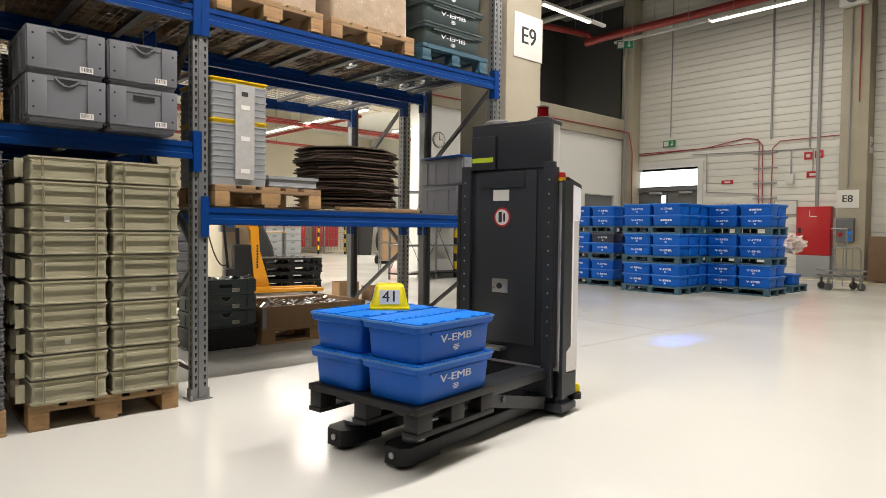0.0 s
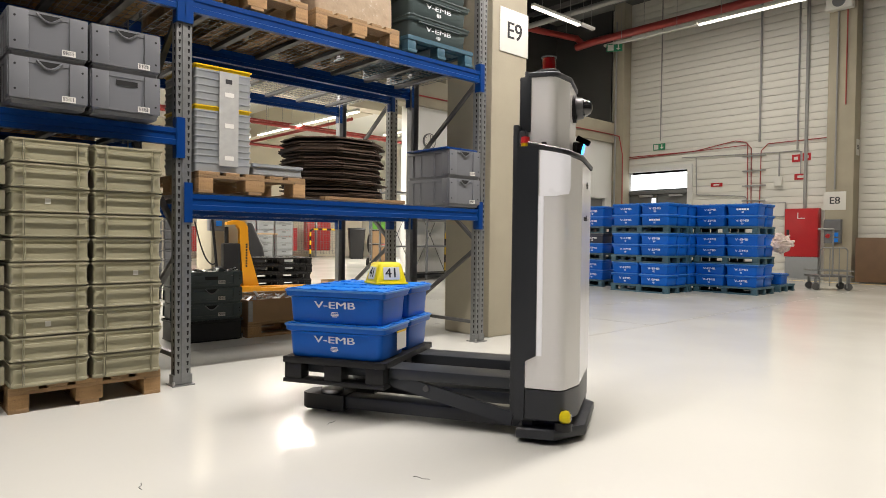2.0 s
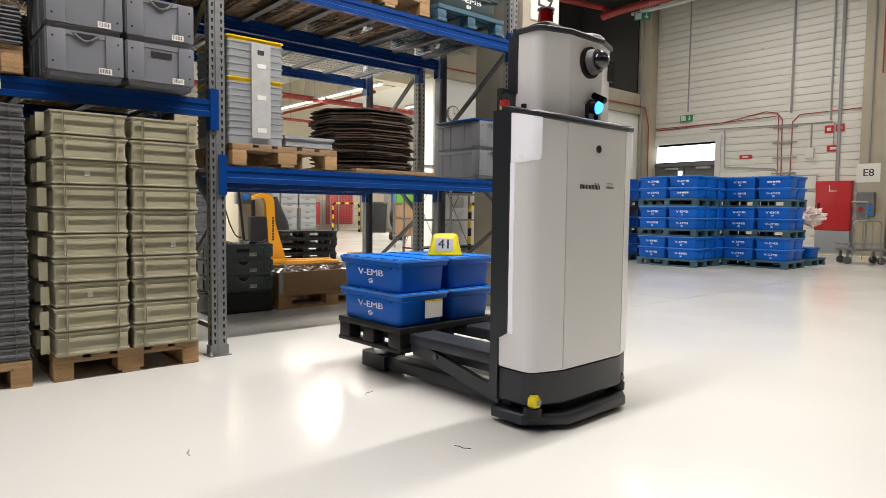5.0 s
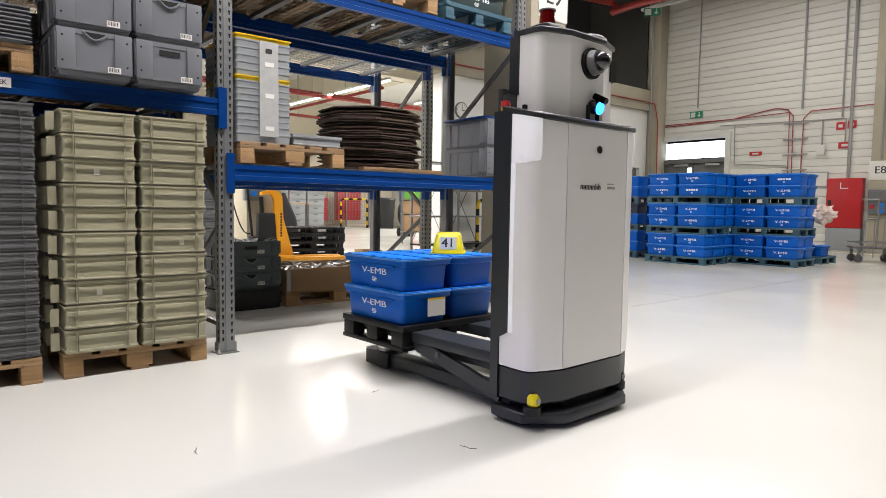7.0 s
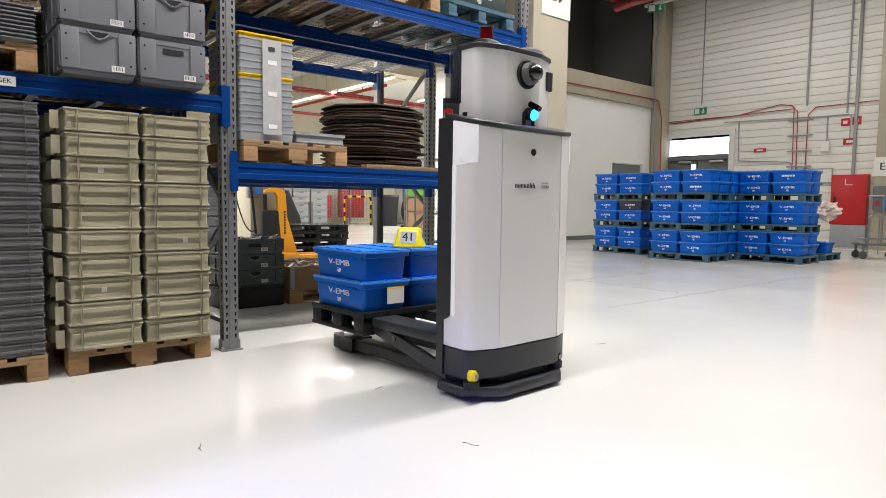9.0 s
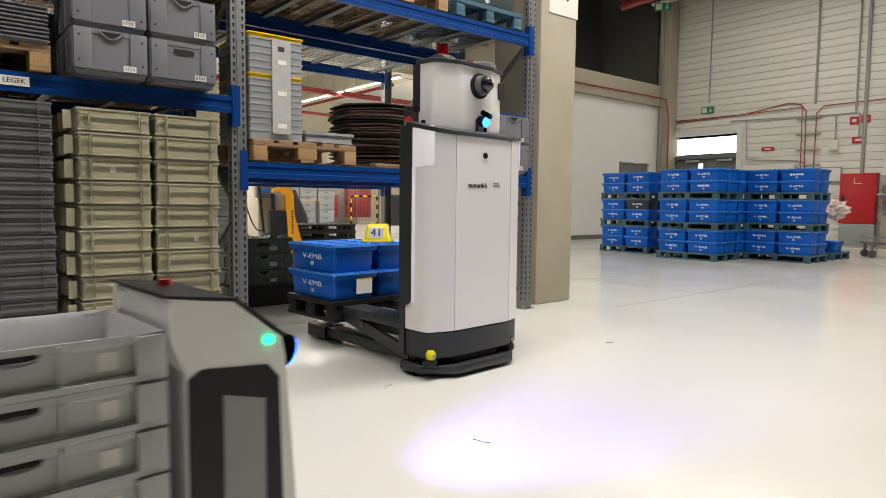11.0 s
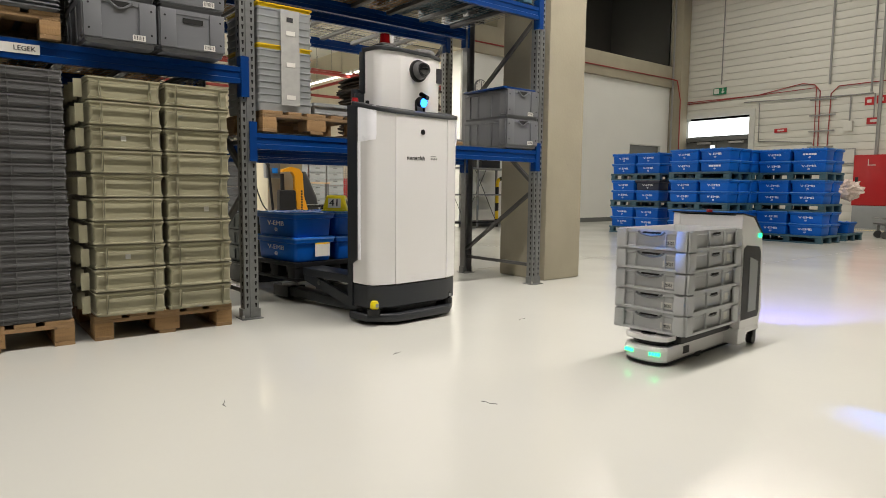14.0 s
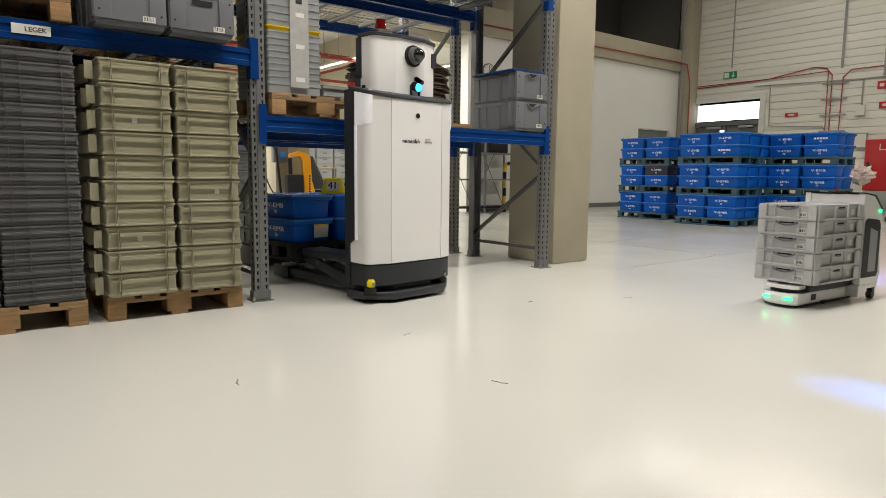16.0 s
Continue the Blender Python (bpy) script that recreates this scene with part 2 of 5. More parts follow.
def part(name, bm, material, parent=None, label="", smooth=False):
    me = bpy.data.meshes.new(name)
    bmesh.ops.recalc_face_normals(bm, faces=bm.faces)
    bm.to_mesh(me)
    bm.free()
    me.materials.append(material)
    for p in me.polygons:
        p.use_smooth = True
    if not smooth:
        me.set_sharp_from_angle(angle=radians(14 if material in (M_rwhite, M_olive, M_greyd) else 40))
    ob = new(name, me)
    if parent is not None:
        ob.parent = parent
    if label:
        ob["label"] = label
    return ob


def thing(name, label, category, m=None, group=""):
    ob = new(name)
    tagged(ob, label, category, group)
    if m is not None:
        ob.matrix_basis = m
    return ob


def struct(name, bm, material, label="", category=""):
    return tagged(part(name, bm, material), label, category, kind="structure")


def lettering(name, s, size, m, material, parent, label=""):
    cu = bpy.data.curves.new(name, "FONT")
    cu.body, cu.size, cu.extrude, cu.offset = s, size, 0.0008, 0.0
    cu.align_x, cu.align_y = "CENTER", "CENTER"
    ob = new(name, cu)
    me = bpy.data.meshes.new_from_object(ob.evaluated_get(bpy.context.evaluated_depsgraph_get()))
    bpy.data.objects.remove(ob)
    # three copies side by side give the bold weight
    bm = bmesh.new()
    for k in (-1, 0, 1):
        me.transform(Matrix.Translation((k * size * 0.014, 0, (k + 1) * 0.00012)))
        bm.from_mesh(me)
        me.transform(Matrix.Translation((-k * size * 0.014, 0, -(k + 1) * 0.00012)))
    bm.to_mesh(me)
    bm.free()
    me.transform(m)
    me.materials.clear()
    me.materials.append(material)
    t = new(name, me)
    t.parent = parent
    if label:
        t["label"] = label
    return t


FACE_NY = pose(0, 0, 0, 90, 0, 0)      # lettering that faces -Y
FACE_NX = pose(0, 0, 0, 90, 0, -90)    # lettering that faces -X


def at_face(x, y, z, f):
    return Matrix.Translation((x, y, z)) @ f


# ---- the hall ----
struct("floor", bx(-14, 30, -16, 34, -0.2, 0), M_floor, "pale glossy epoxy-coated hall floor", "floor")
struct("ceiling", bx(-14, 30, -16, 34, 8.6, 8.8), M_ceil, "grey profiled ceiling sheets high over the hall", "ceiling")
# south and west walls stay out of view; their dark grey cuts fill light
struct("wall_south", bx(-14, 30, -16.3, -16, 0, 8.6), M_ceil, "unseen wall behind the aisle, kept dark to cut fill light", "wall")
struct("wall_west", bx(-14.3, -14, -16, 34, 0, 8.6), M_ceil, "unseen side wall, kept dark to cut fill light", "wall")
struct("wall_north", bx(-14, 30, 34, 34.3, 0, 8.6), M_beige, "beige far wall", "wall")
XW = 17.0   # the far panelled wall
YW = 7.4    # the white wall

# far panelled wall with its doorway
DY0, DY1, DZ = 4.95, 7.1, 3.2
bm = bmesh.new()
box(bm, XW + 0.06, XW + 0.36, -16, DY0, 0, 8.6)
box(bm, XW + 0.06, XW + 0.36, DY1, 34, 0, 8.6)
box(bm, XW + 0.06, XW + 0.36, DY0, DY1, DZ, 8.6)
wall_east = struct("wall_east", bm, M_panel, "pale grey wall of horizontal ribbed panels", "wall")
for i in range(43):
    z0 = i * 0.2
    for (ya, yb) in (((-16, DY0), (DY1, YW)) if z0 < DZ - 0.05 else ((-16, YW),)):
        part("panel", bx(XW, XW + 0.055, ya, yb, z0 + 0.004, z0 + 0.196, 0.008), M_panel, wall_east)

# double door with a transom pane in the far wall
door = tagged(new("door_1"), "closed grey double door with a bright transom window", "door", kind="structure")
part("door_frame", box(box(box(bmesh.new(), XW - 0.05, XW + 0.1, DY0 - 0.1, DY0 + 0.06, 0, DZ + 0.1), XW - 0.05, XW + 0.1, DY1 - 0.06, DY1 + 0.1, 0, DZ + 0.1), XW - 0.05, XW + 0.1, DY0 + 0.06, DY1 - 0.06, DZ - 0.05, DZ + 0.1), M_frame, door)
ym = (DY0 + DY1) / 2
for ya, yb in ((DY0 + 0.07, ym - 0.01), (ym + 0.01, DY1 - 0.07)):
    leaf = part("door_leaf", bx(XW + 0.06, XW + 0.12, ya, yb, 0.01, 2.42, 0.006), M_door, door)
    part("door_closer", bx(XW - 0.02, XW + 0.055, ya + 0.15, ya + 0.6, 2.34, 2.41, 0.01), M_chrome, leaf)
    part("push_bar", bx(XW - 0.03, XW + 0.03, ya + 0.1, yb - 0.1, 1.0, 1.06, 0.01), M_chrome, leaf)
part("door_pane", bx(XW + 0.05, XW + 0.058, ym + 0.06, ym + 0.2, 1.9, 2.3), M_window, door, "bright glazed slit")
part("transom_bar", bx(XW, XW + 0.1, DY0 + 0.06, DY1 - 0.06, 2.43, 2.55, 0.006), M_door, door)
part("transom_pane", bx(XW + 0.05, XW + 0.07, DY0 + 0.12, DY1 - 0.12, 2.58, 3.08), M_window, door, "daylit window pane")

# white wall, its concrete band and the dark recess over it
bm = bmesh.new()
box(bm, 8.0, 14.6, YW, YW + 0.3, 0, 4.1)
box(bm, 16.2, XW, YW, YW + 0.3, 0, 2.3)
box(bm, 14.6, XW, YW, YW + 0.3, 2.3, 4.1)
struct("wall_white", bm, M_white, "smooth white plastered partition wall", "wall")
struct("lintel_beam", bx(3.6, XW, YW - 0.12, YW + 0.3, 4.1, 4.75, 0.02), M_conc, "grey concrete band beam over the white wall", "beam")
# the dark mezzanine opening: its shade is put into these near-black walls
struct("recess_back", bx(3.6, XW, YW + 2.6, YW + 2.8, 4.75, 8.6), M_dark, "back of the recess above the concrete band, shade put into its colour", "wall")
struct("recess_side", bx(XW - 0.06, XW - 0.005, YW + 0.31, YW + 2.6, 4.75, 8.6), M_dark, "end of the recess, shade put into its colour", "wall")
struct("door_2", bx(14.62, 16.18, YW + 0.08, YW + 0.16, 0.005, 2.28, 0.01), M_door, "dark grey closed gate in the white wall", "door")
struct("baseboard", bx(8.0, 14.55, YW - 0.02, YW - 0.002, 0, 0.12), M_door, "dark grey skirting along the white wall", "baseboard")
struct("wall_back", bx(-14, XW, 22.0, 22.3, 0, 8.6), M_beige, "beige wall at the far end of the hall", "wall")
struct("ceiling_low", bx(-14, XW, YW + 2.8, 30, 5.6, 5.8), M_white, "pale ceiling of the hall behind the racking", "ceiling")
struct("beam_low", bx(-14, 12, 11.0, 11.5, 4.7, 5.6), M_beige, "beige concrete ceiling beam", "beam")
struct("beam_cross", bx(9.5, 10.0, 11.6, 30, 4.7, 5.6), M_beige, "beige concrete ceiling beam", "beam")


def column(name, x0, x1, y0, y1, label, z=8.6):
    c = tagged(part(name, bx(x0, x1, y0, y1, 0, z, 0.025), M_conc), label, "column", kind="structure")
    return c


col_e9 = column("column_1", 3.03, 3.56, 0.1, 0.75, "smooth beige concrete column with a white number sign")
column("column_2", 16.55, XW - 0.01, 7.0, 7.39, "weathered concrete corner pilaster")
col_e8 = column("column_3", 16.5, XW - 0.01, 0.5, 1.12, "concrete column on the panelled wall with a white sign")
column("column_4", 2.8, 3.45, 6.3, 6.95, "beige concrete column behind the racking", 5.6)
column("column_5", 9.6, 10.1, 7.9, 8.4, "beige concrete column", 5.6)


def wall_sign(s, w, h, m, label, face_size):
    t = thing("sign", label, "sign", m)
    part("plate", bx(-w / 2, w / 2, -0.006, 0, -h / 2, h / 2, 0.002), M_sign, t)
    lettering("lettering", s, face_size, at_face(0, -0.0075, 0, FACE_NY), M_ink, t)
    return t


wall_sign("E9", 0.43, 0.44, pose(3.345, 0.096, 3.08), "white square sign with black code E9 on the column", 0.24)
wall_sign("E8", 0.5, 0.46, pose(16.494, 0.9, 2.02, 0, 0, -90), "white square sign with black code E8 on the column", 0.25)
wall_sign("E8", 0.26, 0.4, pose(16.75, 0.494, 3.35), "small white sign with code E8 on the column's side", 0.16)

# racking ---------------------------------------------------------------
RACK_Z = 4.6


def upright_mesh(z1=RACK_Z):
    """A perforated C-post, open to the back, 100 wide and 70 deep."""
    prof = [(-0.05, 0.075), (-0.05, 0), (-0.012, 0), (-0.012, -0.006), (0.012, -0.006), (0.012, 0), (0.05, 0), (0.05, 0.075), (0.046, 0.075), (0.046, 0.004), (-0.046, 0.004), (-0.046, 0.075)]
    bm = prism(bmesh.new(), prof, 0.01, z1)
    return bm


def slots_mesh(z1=RACK_Z):
    bm = bmesh.new()
    z = 0.08
    while z < z1:
        for sx in (-0.03, 0.03):
            v = [bm.verts.new(p) for p in ((sx - 0.008, -0.0012, z + 0.028), (sx + 0.008, -0.0012, z + 0.028), (sx + 0.004, -0.0012, z), (sx - 0.004, -0.0012, z))]
            bm.faces.new(v)
            w = [bm.verts.new((-0.0512, 0.03 + dy, z + dz)) for dy, dz in ((-0.008, 0.028), (0.008, 0.028), (0.004, 0), (-0.004, 0))]
            bm.faces.new(w)
        z += 0.05
    return bm


def rack_frame(x, y0, y1, label):
    f = thing("rack_frame", label, "rack frame", pose(x, 0, 0), "pallet rack frames")
    for y, s in ((y0, 1), (y1, -1)):
        u = part("upright", upright_mesh(), M_galv, f)
        u.matrix_basis = pose(0, y, 0, 0, 0, 0 if s > 0 else 180)
        sl = part("perforation", slots_mesh(), M_hole, u)
        sl["kind"] = "stuff"
        part("foot_plate", box(box(box(bmesh.new(), -0.075, 0.07, -0.03, 0.1, 0, 0.008), -0.062, -0.05, 0.0, 0.07, 0.008, 0.07), 0.05, 0.062, 0.0, 0.07, 0.008, 0.07), M_galv, u)
        part("bolt", rod(bmesh.new(), (-0.065, -0.015, 0.008), (-0.065, -0.015, 0.03), 0.009, 6), M_chrome, u)
    zs = [0.18, 0.9, 1.7, 2.5, 3.3, 4.1]
    part("brace", strut(bmesh.new(), (0, y0 + 0.07, 0.18), (0, y1 - 0.07, 0.18), 0.035, 0.03), M_galvd, f)
    for i in range(len(zs) - 1):
        a, b = (y0 + 0.05, y1 - 0.05) if i % 2 else (y1 - 0.05, y0 + 0.05)
        part("brace", strut(bmesh.new(), (0.0, a, zs[i] + (0.05 if i else 0.08)), (0.0, b, zs[i + 1]), 0.035, 0.03), M_galvd, f)
    return f


DEPTH = 1.07
for x in (-2.8, 0.0, 2.8):
    rack_frame(x, 0.0, DEPTH, "galvanised perforated pallet rack frame with diagonal bracing")
    rack_frame(x, 1.36, 2.44, "galvanised perforated rack frame behind the first row")


def beam(x0, x1, y, z, label="blue painted rack beam with hooked end plates"):
    b = thing("rack_beam", label, "rack beam", pose(x0, y, z), "rack beams")
    w = x1 - x0
    bmm = bmesh.new()
    prof = [(-0.012, -0.107), (-0.012, -0.075), (-0.004, -0.07), (-0.004, -0.035), (-0.012, -0.03), (-0.012, 0.0), (0.03, 0.0), (0.03, -0.107)]
    loft(bmm, [[(0.0, p, q) for p, q in prof], [(w, p, q) for p, q in prof]])
    part("box_section", bmm, M_blue, b)
    for xe, s in ((0, -1), (w, 1)):
        part("end_plate", box(box(bmesh.new(), xe - (0.052 if s < 0 else 0), xe + (0.052 if s > 0 else 0), -0.02, -0.014, -0.19, 0.072), xe - 0.004, xe + 0.004, -0.014, 0.05, -0.19, 0.072), M_blue, b)
    return b


LOW, UP = 1.262, 2.56
LLOW, LUP = 1.68, 2.56


def deck(x0, x1, y0, y1, z, label):
    d = thing("wire_deck", label, "wire deck", pose(x0, y0, z), "wire decks")
    w, h = x1 - x0, y1 - y0
    bm = bmesh.new()
    n = int(w / 0.05)
    for i in range(n + 1):
        box(bm, i * w / n - 0.002, i * w / n + 0.002, -0.03, h, 0.004, 0.008)
        box(bm, i * w / n - 0.002, i * w / n + 0.002, -0.032, -0.028, -0.03, 0.008)
    for j in range(11):
        box(bm, 0, w, j * h / 10 - 0.002, j * h / 10 + 0.002, 0.008, 0.012)
    g = part("wire_grid", bm, M_galv, d)
    g["kind"] = "stuff"
    for i in range(7):
        part("support_channel", bx(w * (i + 0.5) / 7 - 0.025, w * (i + 0.5) / 7 + 0.025, 0.0, h, -0.03, 0.002), M_galvd, d)
    return d


for x0, x1, zs in ((0.05, 2.75, (LOW, UP, 3.9)), (-2.75, -0.05, (LLOW, LUP, 3.9))):
    for z in zs:
        beam(x0, x1, 0.0, z)
        beam(x0, x1, DEPTH - 0.03, z)
        deck(x0, x1, 0.03, DEPTH - 0.05, z, "galvanised wire mesh deck on the rack beams")
for x0, x1, zs in ((0.05, 2.75, (LOW, UP, 3.9)), (-2.75, -0.05, (LLOW, LUP))):
    for z in zs:
        beam(x0, x1, 1.36, z, "blue painted beam of the rack row behind")
        beam(x0, x1, 2.4, z, "blue painted beam of the rack row behind")
        if z != LOW:
            deck(x0, x1, 1.38, 2.36, z, "galvanised wire mesh deck on the rack row behind")


# pallets ----------------------------------------------------------------
def pallet(m, label, mt=M_wood, group="wooden pallets"):
    """A flat wooden pallet, 0.8 along x and 1.2 along y, base at z 0."""
    p = thing("pallet", label, "pallet", m, group)
    for x in (-0.3275, -0.164, 0.0, 0.164, 0.3275):
        w = 0.145 if abs(x) != 0.164 else 0.1
        part("deck_board", bx(x - w / 2, x + w / 2, -0.6, 0.6, 0.122, 0.144, 0.003), mt, p)
    for y in (-0.5275, 0.0, 0.5275):
        part("cross_board", bx(-0.4, 0.4, y - 0.0725, y + 0.0725, 0.1, 0.122, 0.002), mt, p)
        for x in (-0.35, 0.0, 0.35):
            w = 0.05 if x else 0.0725
            part("block", bx(x - w, x + w, y - 0.0725, y + 0.0725, 0.022, 0.1, 0.004), M_chip, p)
    for x in (-0.35, 0.0, 0.35):
        part("runner_board", bx(x - 0.05, x + 0.05, -0.6, 0.6, 0, 0.022, 0.003), mt, p)
    return p


pal0 = pallet(pose(-0.575, 0.5, 0), "worn wooden pallet with stained boards under olive crates", M_woodold)
copy_thing(pal0, pose(-1.475, 0.5, 0))["label"] = "wooden pallet under a tall stack of dark grey crates"
copy_thing(pal0, pose(0.49, 0.58, LOW + 0.012))["label"] = "wooden pallet with grey bins on the blue rack shelf"
copy_thing(pal0, pose(-1.47, 0.55, LLOW + 0.012))["label"] = "wooden pallet carrying grey trays on the upper shelf"
copy_thing(pal0, pose(0.5, 0.58, UP + 0.012))["label"] = "wooden pallet under a film-wrapped load on the top shelf"
copy_thing(pal0, pose(1.37, 0.58, UP + 0.012))["label"] = "wooden pallet under a film-wrapped carton on the top shelf"


# crates -----------------------------------------------------------------
def crate_shell(w, d, h, taper=0.012, wall=0.004, rim=0.02, cut=0.0):
    """An open tub: tapered outside, rim band and hollow inside."""
    o = lambda a, z, r=0.012, e=0.0: rrect(w - 2 * a - 2 * e, d - 2 * a, r, z)
    f = taper + min(0.012, taper)
    bm = bmesh.new()
    mid = [o(taper, h * 0.15), o(taper, h * 0.16, e=cut), o(taper, h * 0.8, e=cut), o(taper, h * 0.81)] if cut else []
    loft(bm, [o(f, 0.0), o(f, 0.007), o(taper * 0.5, 0.009), o(taper * 0.5, 0.018), o(taper, 0.02)] + mid + [o(taper, h - rim - 0.008), o(0.002, h - rim), o(0.0, h - rim), o(0.0, h), o(wall, h), o(wall + 0.008, h - rim), o(taper + wall, 0.012)], cap0=True, cap1=True)
    return bm


def olive_crate(m):
    w, d, h = 0.392, 0.296, 0.137
    c = thing("stacking_crate", "olive grey stacking crate with ribbed corners on a pallet", "crate", m, "olive crates")
    bm = crate_shell(w, d, h, 0.007, 0.004, 0.009, 0.006)
    ends = [(w / 2 - 0.007 - 0.02 * math.sin(math.pi * k / 8), 0.018 + (h - 0.028) * k / 8) for k in range(9)]
    for s in (-1, 1):
        wall = ends + [(-x, z) for x, z in reversed(ends)]
        loft(bm, [[(x, s * (d / 2 - 0.013), z) for x, z in wall], [(x, s * (d / 2 - 0.0065), z) for x, z in wall]])
        for xx in (-0.134, -0.126, 0.126, 0.134):
            box(bm, xx - 0.0014, xx + 0.0014, s * d / 2 - 0.02, s * d / 2 - 0.002, 0.014, h - 0.01)
        box(bm, -w / 2 + 0.022, w / 2 - 0.022, s * d / 2 - 0.014, s * d / 2 - 0.002, h - 0.036, h - 0.0325)
        box(bm, -w / 2 + 0.02, w / 2 - 0.02, s * d / 2 - 0.014, s * d / 2 - 0.003, 0.024, 0.027)
        for yy in (-0.09, 0.09):
            box(bm, s * w / 2 - 0.055, s * w / 2 - 0.012, yy - 0.0015, yy + 0.0015, 0.02, h - 0.016)
    part("tub", bm, M_olive, c)
    return c


rnd = random.Random(4)
oc, marked = None, []
for i in range(2):
    for j in range(4):
        for k in range(10):
            m = pose(-0.575 + (i - 0.5) * 0.405 + rnd.uniform(-0.003, 0.003), 0.015 + j * 0.302 + rnd.uniform(-0.004, 0.004), 0.144 + k * 0.1365, 0, 0, rnd.uniform(-0.6, 0.6))
            if oc is None:
                cr = oc = olive_crate(m)
            else:
                cr = copy_thing(oc, m)
            if (i, j, k) in ((1, 0, 4), (0, 0, 7), (0, 0, 2)):
                marked.append((cr, i))
for cr, i in marked:
    cd = part("sticker", bx(-0.03 + 0.06 * i, -0.002 + 0.06 * i, -0.1445, -0.1425, 0.055, 0.085), M_sign, cr, "small torn white paper sticker")


def grey_flat_crate(m):
    w, d, h = 0.395, 0.595, 0.0725
    c = thing("flat_crate", "dark grey shallow stacking crate in a tall pallet stack", "crate", m, "dark grey crates")
    bm = crate_shell(w, d, h, 0.006, 0.004, 0.008)
    for s in (-1, 1):
        for xx in (-0.13, -0.06, 0.13):
            box(bm, xx - 0.0018, xx + 0.0018, s * d / 2 - 0.012, s * d / 2 + 0.0005, 0.006, h - 0.004)
        box(bm, -w / 2 + 0.006, w / 2 - 0.006, s * d / 2 - 0.012, s * d / 2 + 0.0005, h - 0.036, h - 0.032)
        for yy in (-0.2, 0.0, 0.2):
            box(bm, s * w / 2 - 0.012, s * w / 2 + 0.001, yy - 0.002, yy + 0.002, 0.012, h - 0.01)
    part("tub", bm, M_greyd, c)
    return c


gc = None
for i in range(2):
    for j in range(2):
        for k in range(19):
            m = pose(-1.475 + (i - 0.5) * 0.402 + rnd.uniform(-0.003, 0.003), 0.2 + j * 0.6, 0.144 + k * 0.0725, 0, 0, rnd.uniform(-0.5, 0.5))
            if gc is None:
                gc = grey_flat_crate(m)
            else:
                copy_thing(gc, m)


# dark crates added on the row behind, to block light leaking through the rack
for px in (-0.6, -1.5, -2.3):
    copy_thing(pal0, pose(px, 1.92, LLOW + 0.012))["label"] = "added wooden pallet on the shelf of the rack row behind"
    for i in range(2):
        for k in range(7):
            copy_thing(gc, pose(px + (i - 0.5) * 0.402, 1.62, LLOW + 0.156 + k * 0.0725, 0, 0, rnd.uniform(-0.5, 0.5)))["label"] = "dark grey shallow crate added on the shelf behind to block light"


# lidded boxes --------------------------------------------------------------
def lidded_box(m, label, body=M_bblue, lid=M_blid, edge=M_brim, name="lidded_box", group="blue lidded boxes", faces=("ny", "nx"), bars=False, lz=0.2):
    """0.6 along x, 0.4 along y; lz is the stacking height. Tapered tub with an overhanging two-leaf lid."""
    b = thing(name, label, "plastic box", m, group)
    o = lambda a, z: rrect(0.56 - 2 * a, 0.37 - 2 * a, 0.03, z)
    bm = loft(bmesh.new(), [o(0.02, 0.0), o(0.015, 0.01), o(0.006, lz - 0.045)])
    part("tub", bm, body, b)
    bm = bmesh.new()
    o2 = lambda a, z: rrect(0.598 - 2 * a, 0.4 - 2 * a, 0.025, z)
    loft(bm, [o2(0.018, lz - 0.052), o2(0.008, lz - 0.045), o2(0.004, lz - 0.018)])
    for s in (-1, 1):
        box(bm, -0.2, 0.2, s * 0.186 - 0.006, s * 0.186 + 0.006, lz - 0.062, lz - 0.05)
    part("collar", bm, body, b)
    bm = loft(bmesh.new(), [o2(0.0, lz - 0.018), o2(0.0, lz - 0.008)])
    part("lid_edge", bm, edge, b, "scuffed pale blue lid edge")
    bm = bmesh.new()
    for s in (-1, 1):
        box(bm, -0.285, 0.285, 0.004 if s > 0 else -0.19, 0.19 if s > 0 else -0.004, lz - 0.0075, lz - 0.002, 0.002)
    for i in range(13):
        x = -0.27 + i * 0.045
        box(bm, x - 0.012, x + 0.012, -0.012 - 0.004 * (i % 2), 0.012, lz - 0.002, lz + 0.002)
    for x in (-0.24, -0.12, 0.0, 0.12, 0.24):
        for s in (-1, 1):
            box(bm, x - 0.014, x + 0.014, s * 0.185 - 0.006, s * 0.185 + 0.006, lz - 0.002, lz + 0.003)
    part("lid", bm, lid, b)
    for f in faces:
        if f == "ny":
            T = at_face(0.0, -0.1762, 0.105, pose(0, 0, 0, 90 + 3.6, 0, 0))
        elif f == "py":
            T = at_face(0.0, 0.1762, 0.105, pose(0, 0, 0, 90 + 3.6, 0, 180))
        else:
            T = None
        if T is None:
            continue
        if bars:
            bm = bmesh.new()
            for k in range(5):
                box(bm, -0.11 + k * 0.046, -0.11 + k * 0.046 + 0.036, -0.016, 0.016, 0, 0.001)
            bm.transform(T)
            part("marking", bm, M_print, b, "white printed marking")
        else:
            lettering("lettering", "V-EMB", 0.062, T @ Matrix.Diagonal((1.4, 0.9, 1, 1)), M_print, b)
        bm = bmesh.new()
        for a, w in ((-0.04, 0.035), (-0.048, 0.045), (-0.056, 0.045), (-0.064, 0.03)):
            box(bm, -w / 2, w / 2, a - 0.0022, a + 0.0022, 0.0005, 0.0015)
        bm.transform(T)
        part("stamp", bm, M_print, b, "small white printed stamp")
    return b


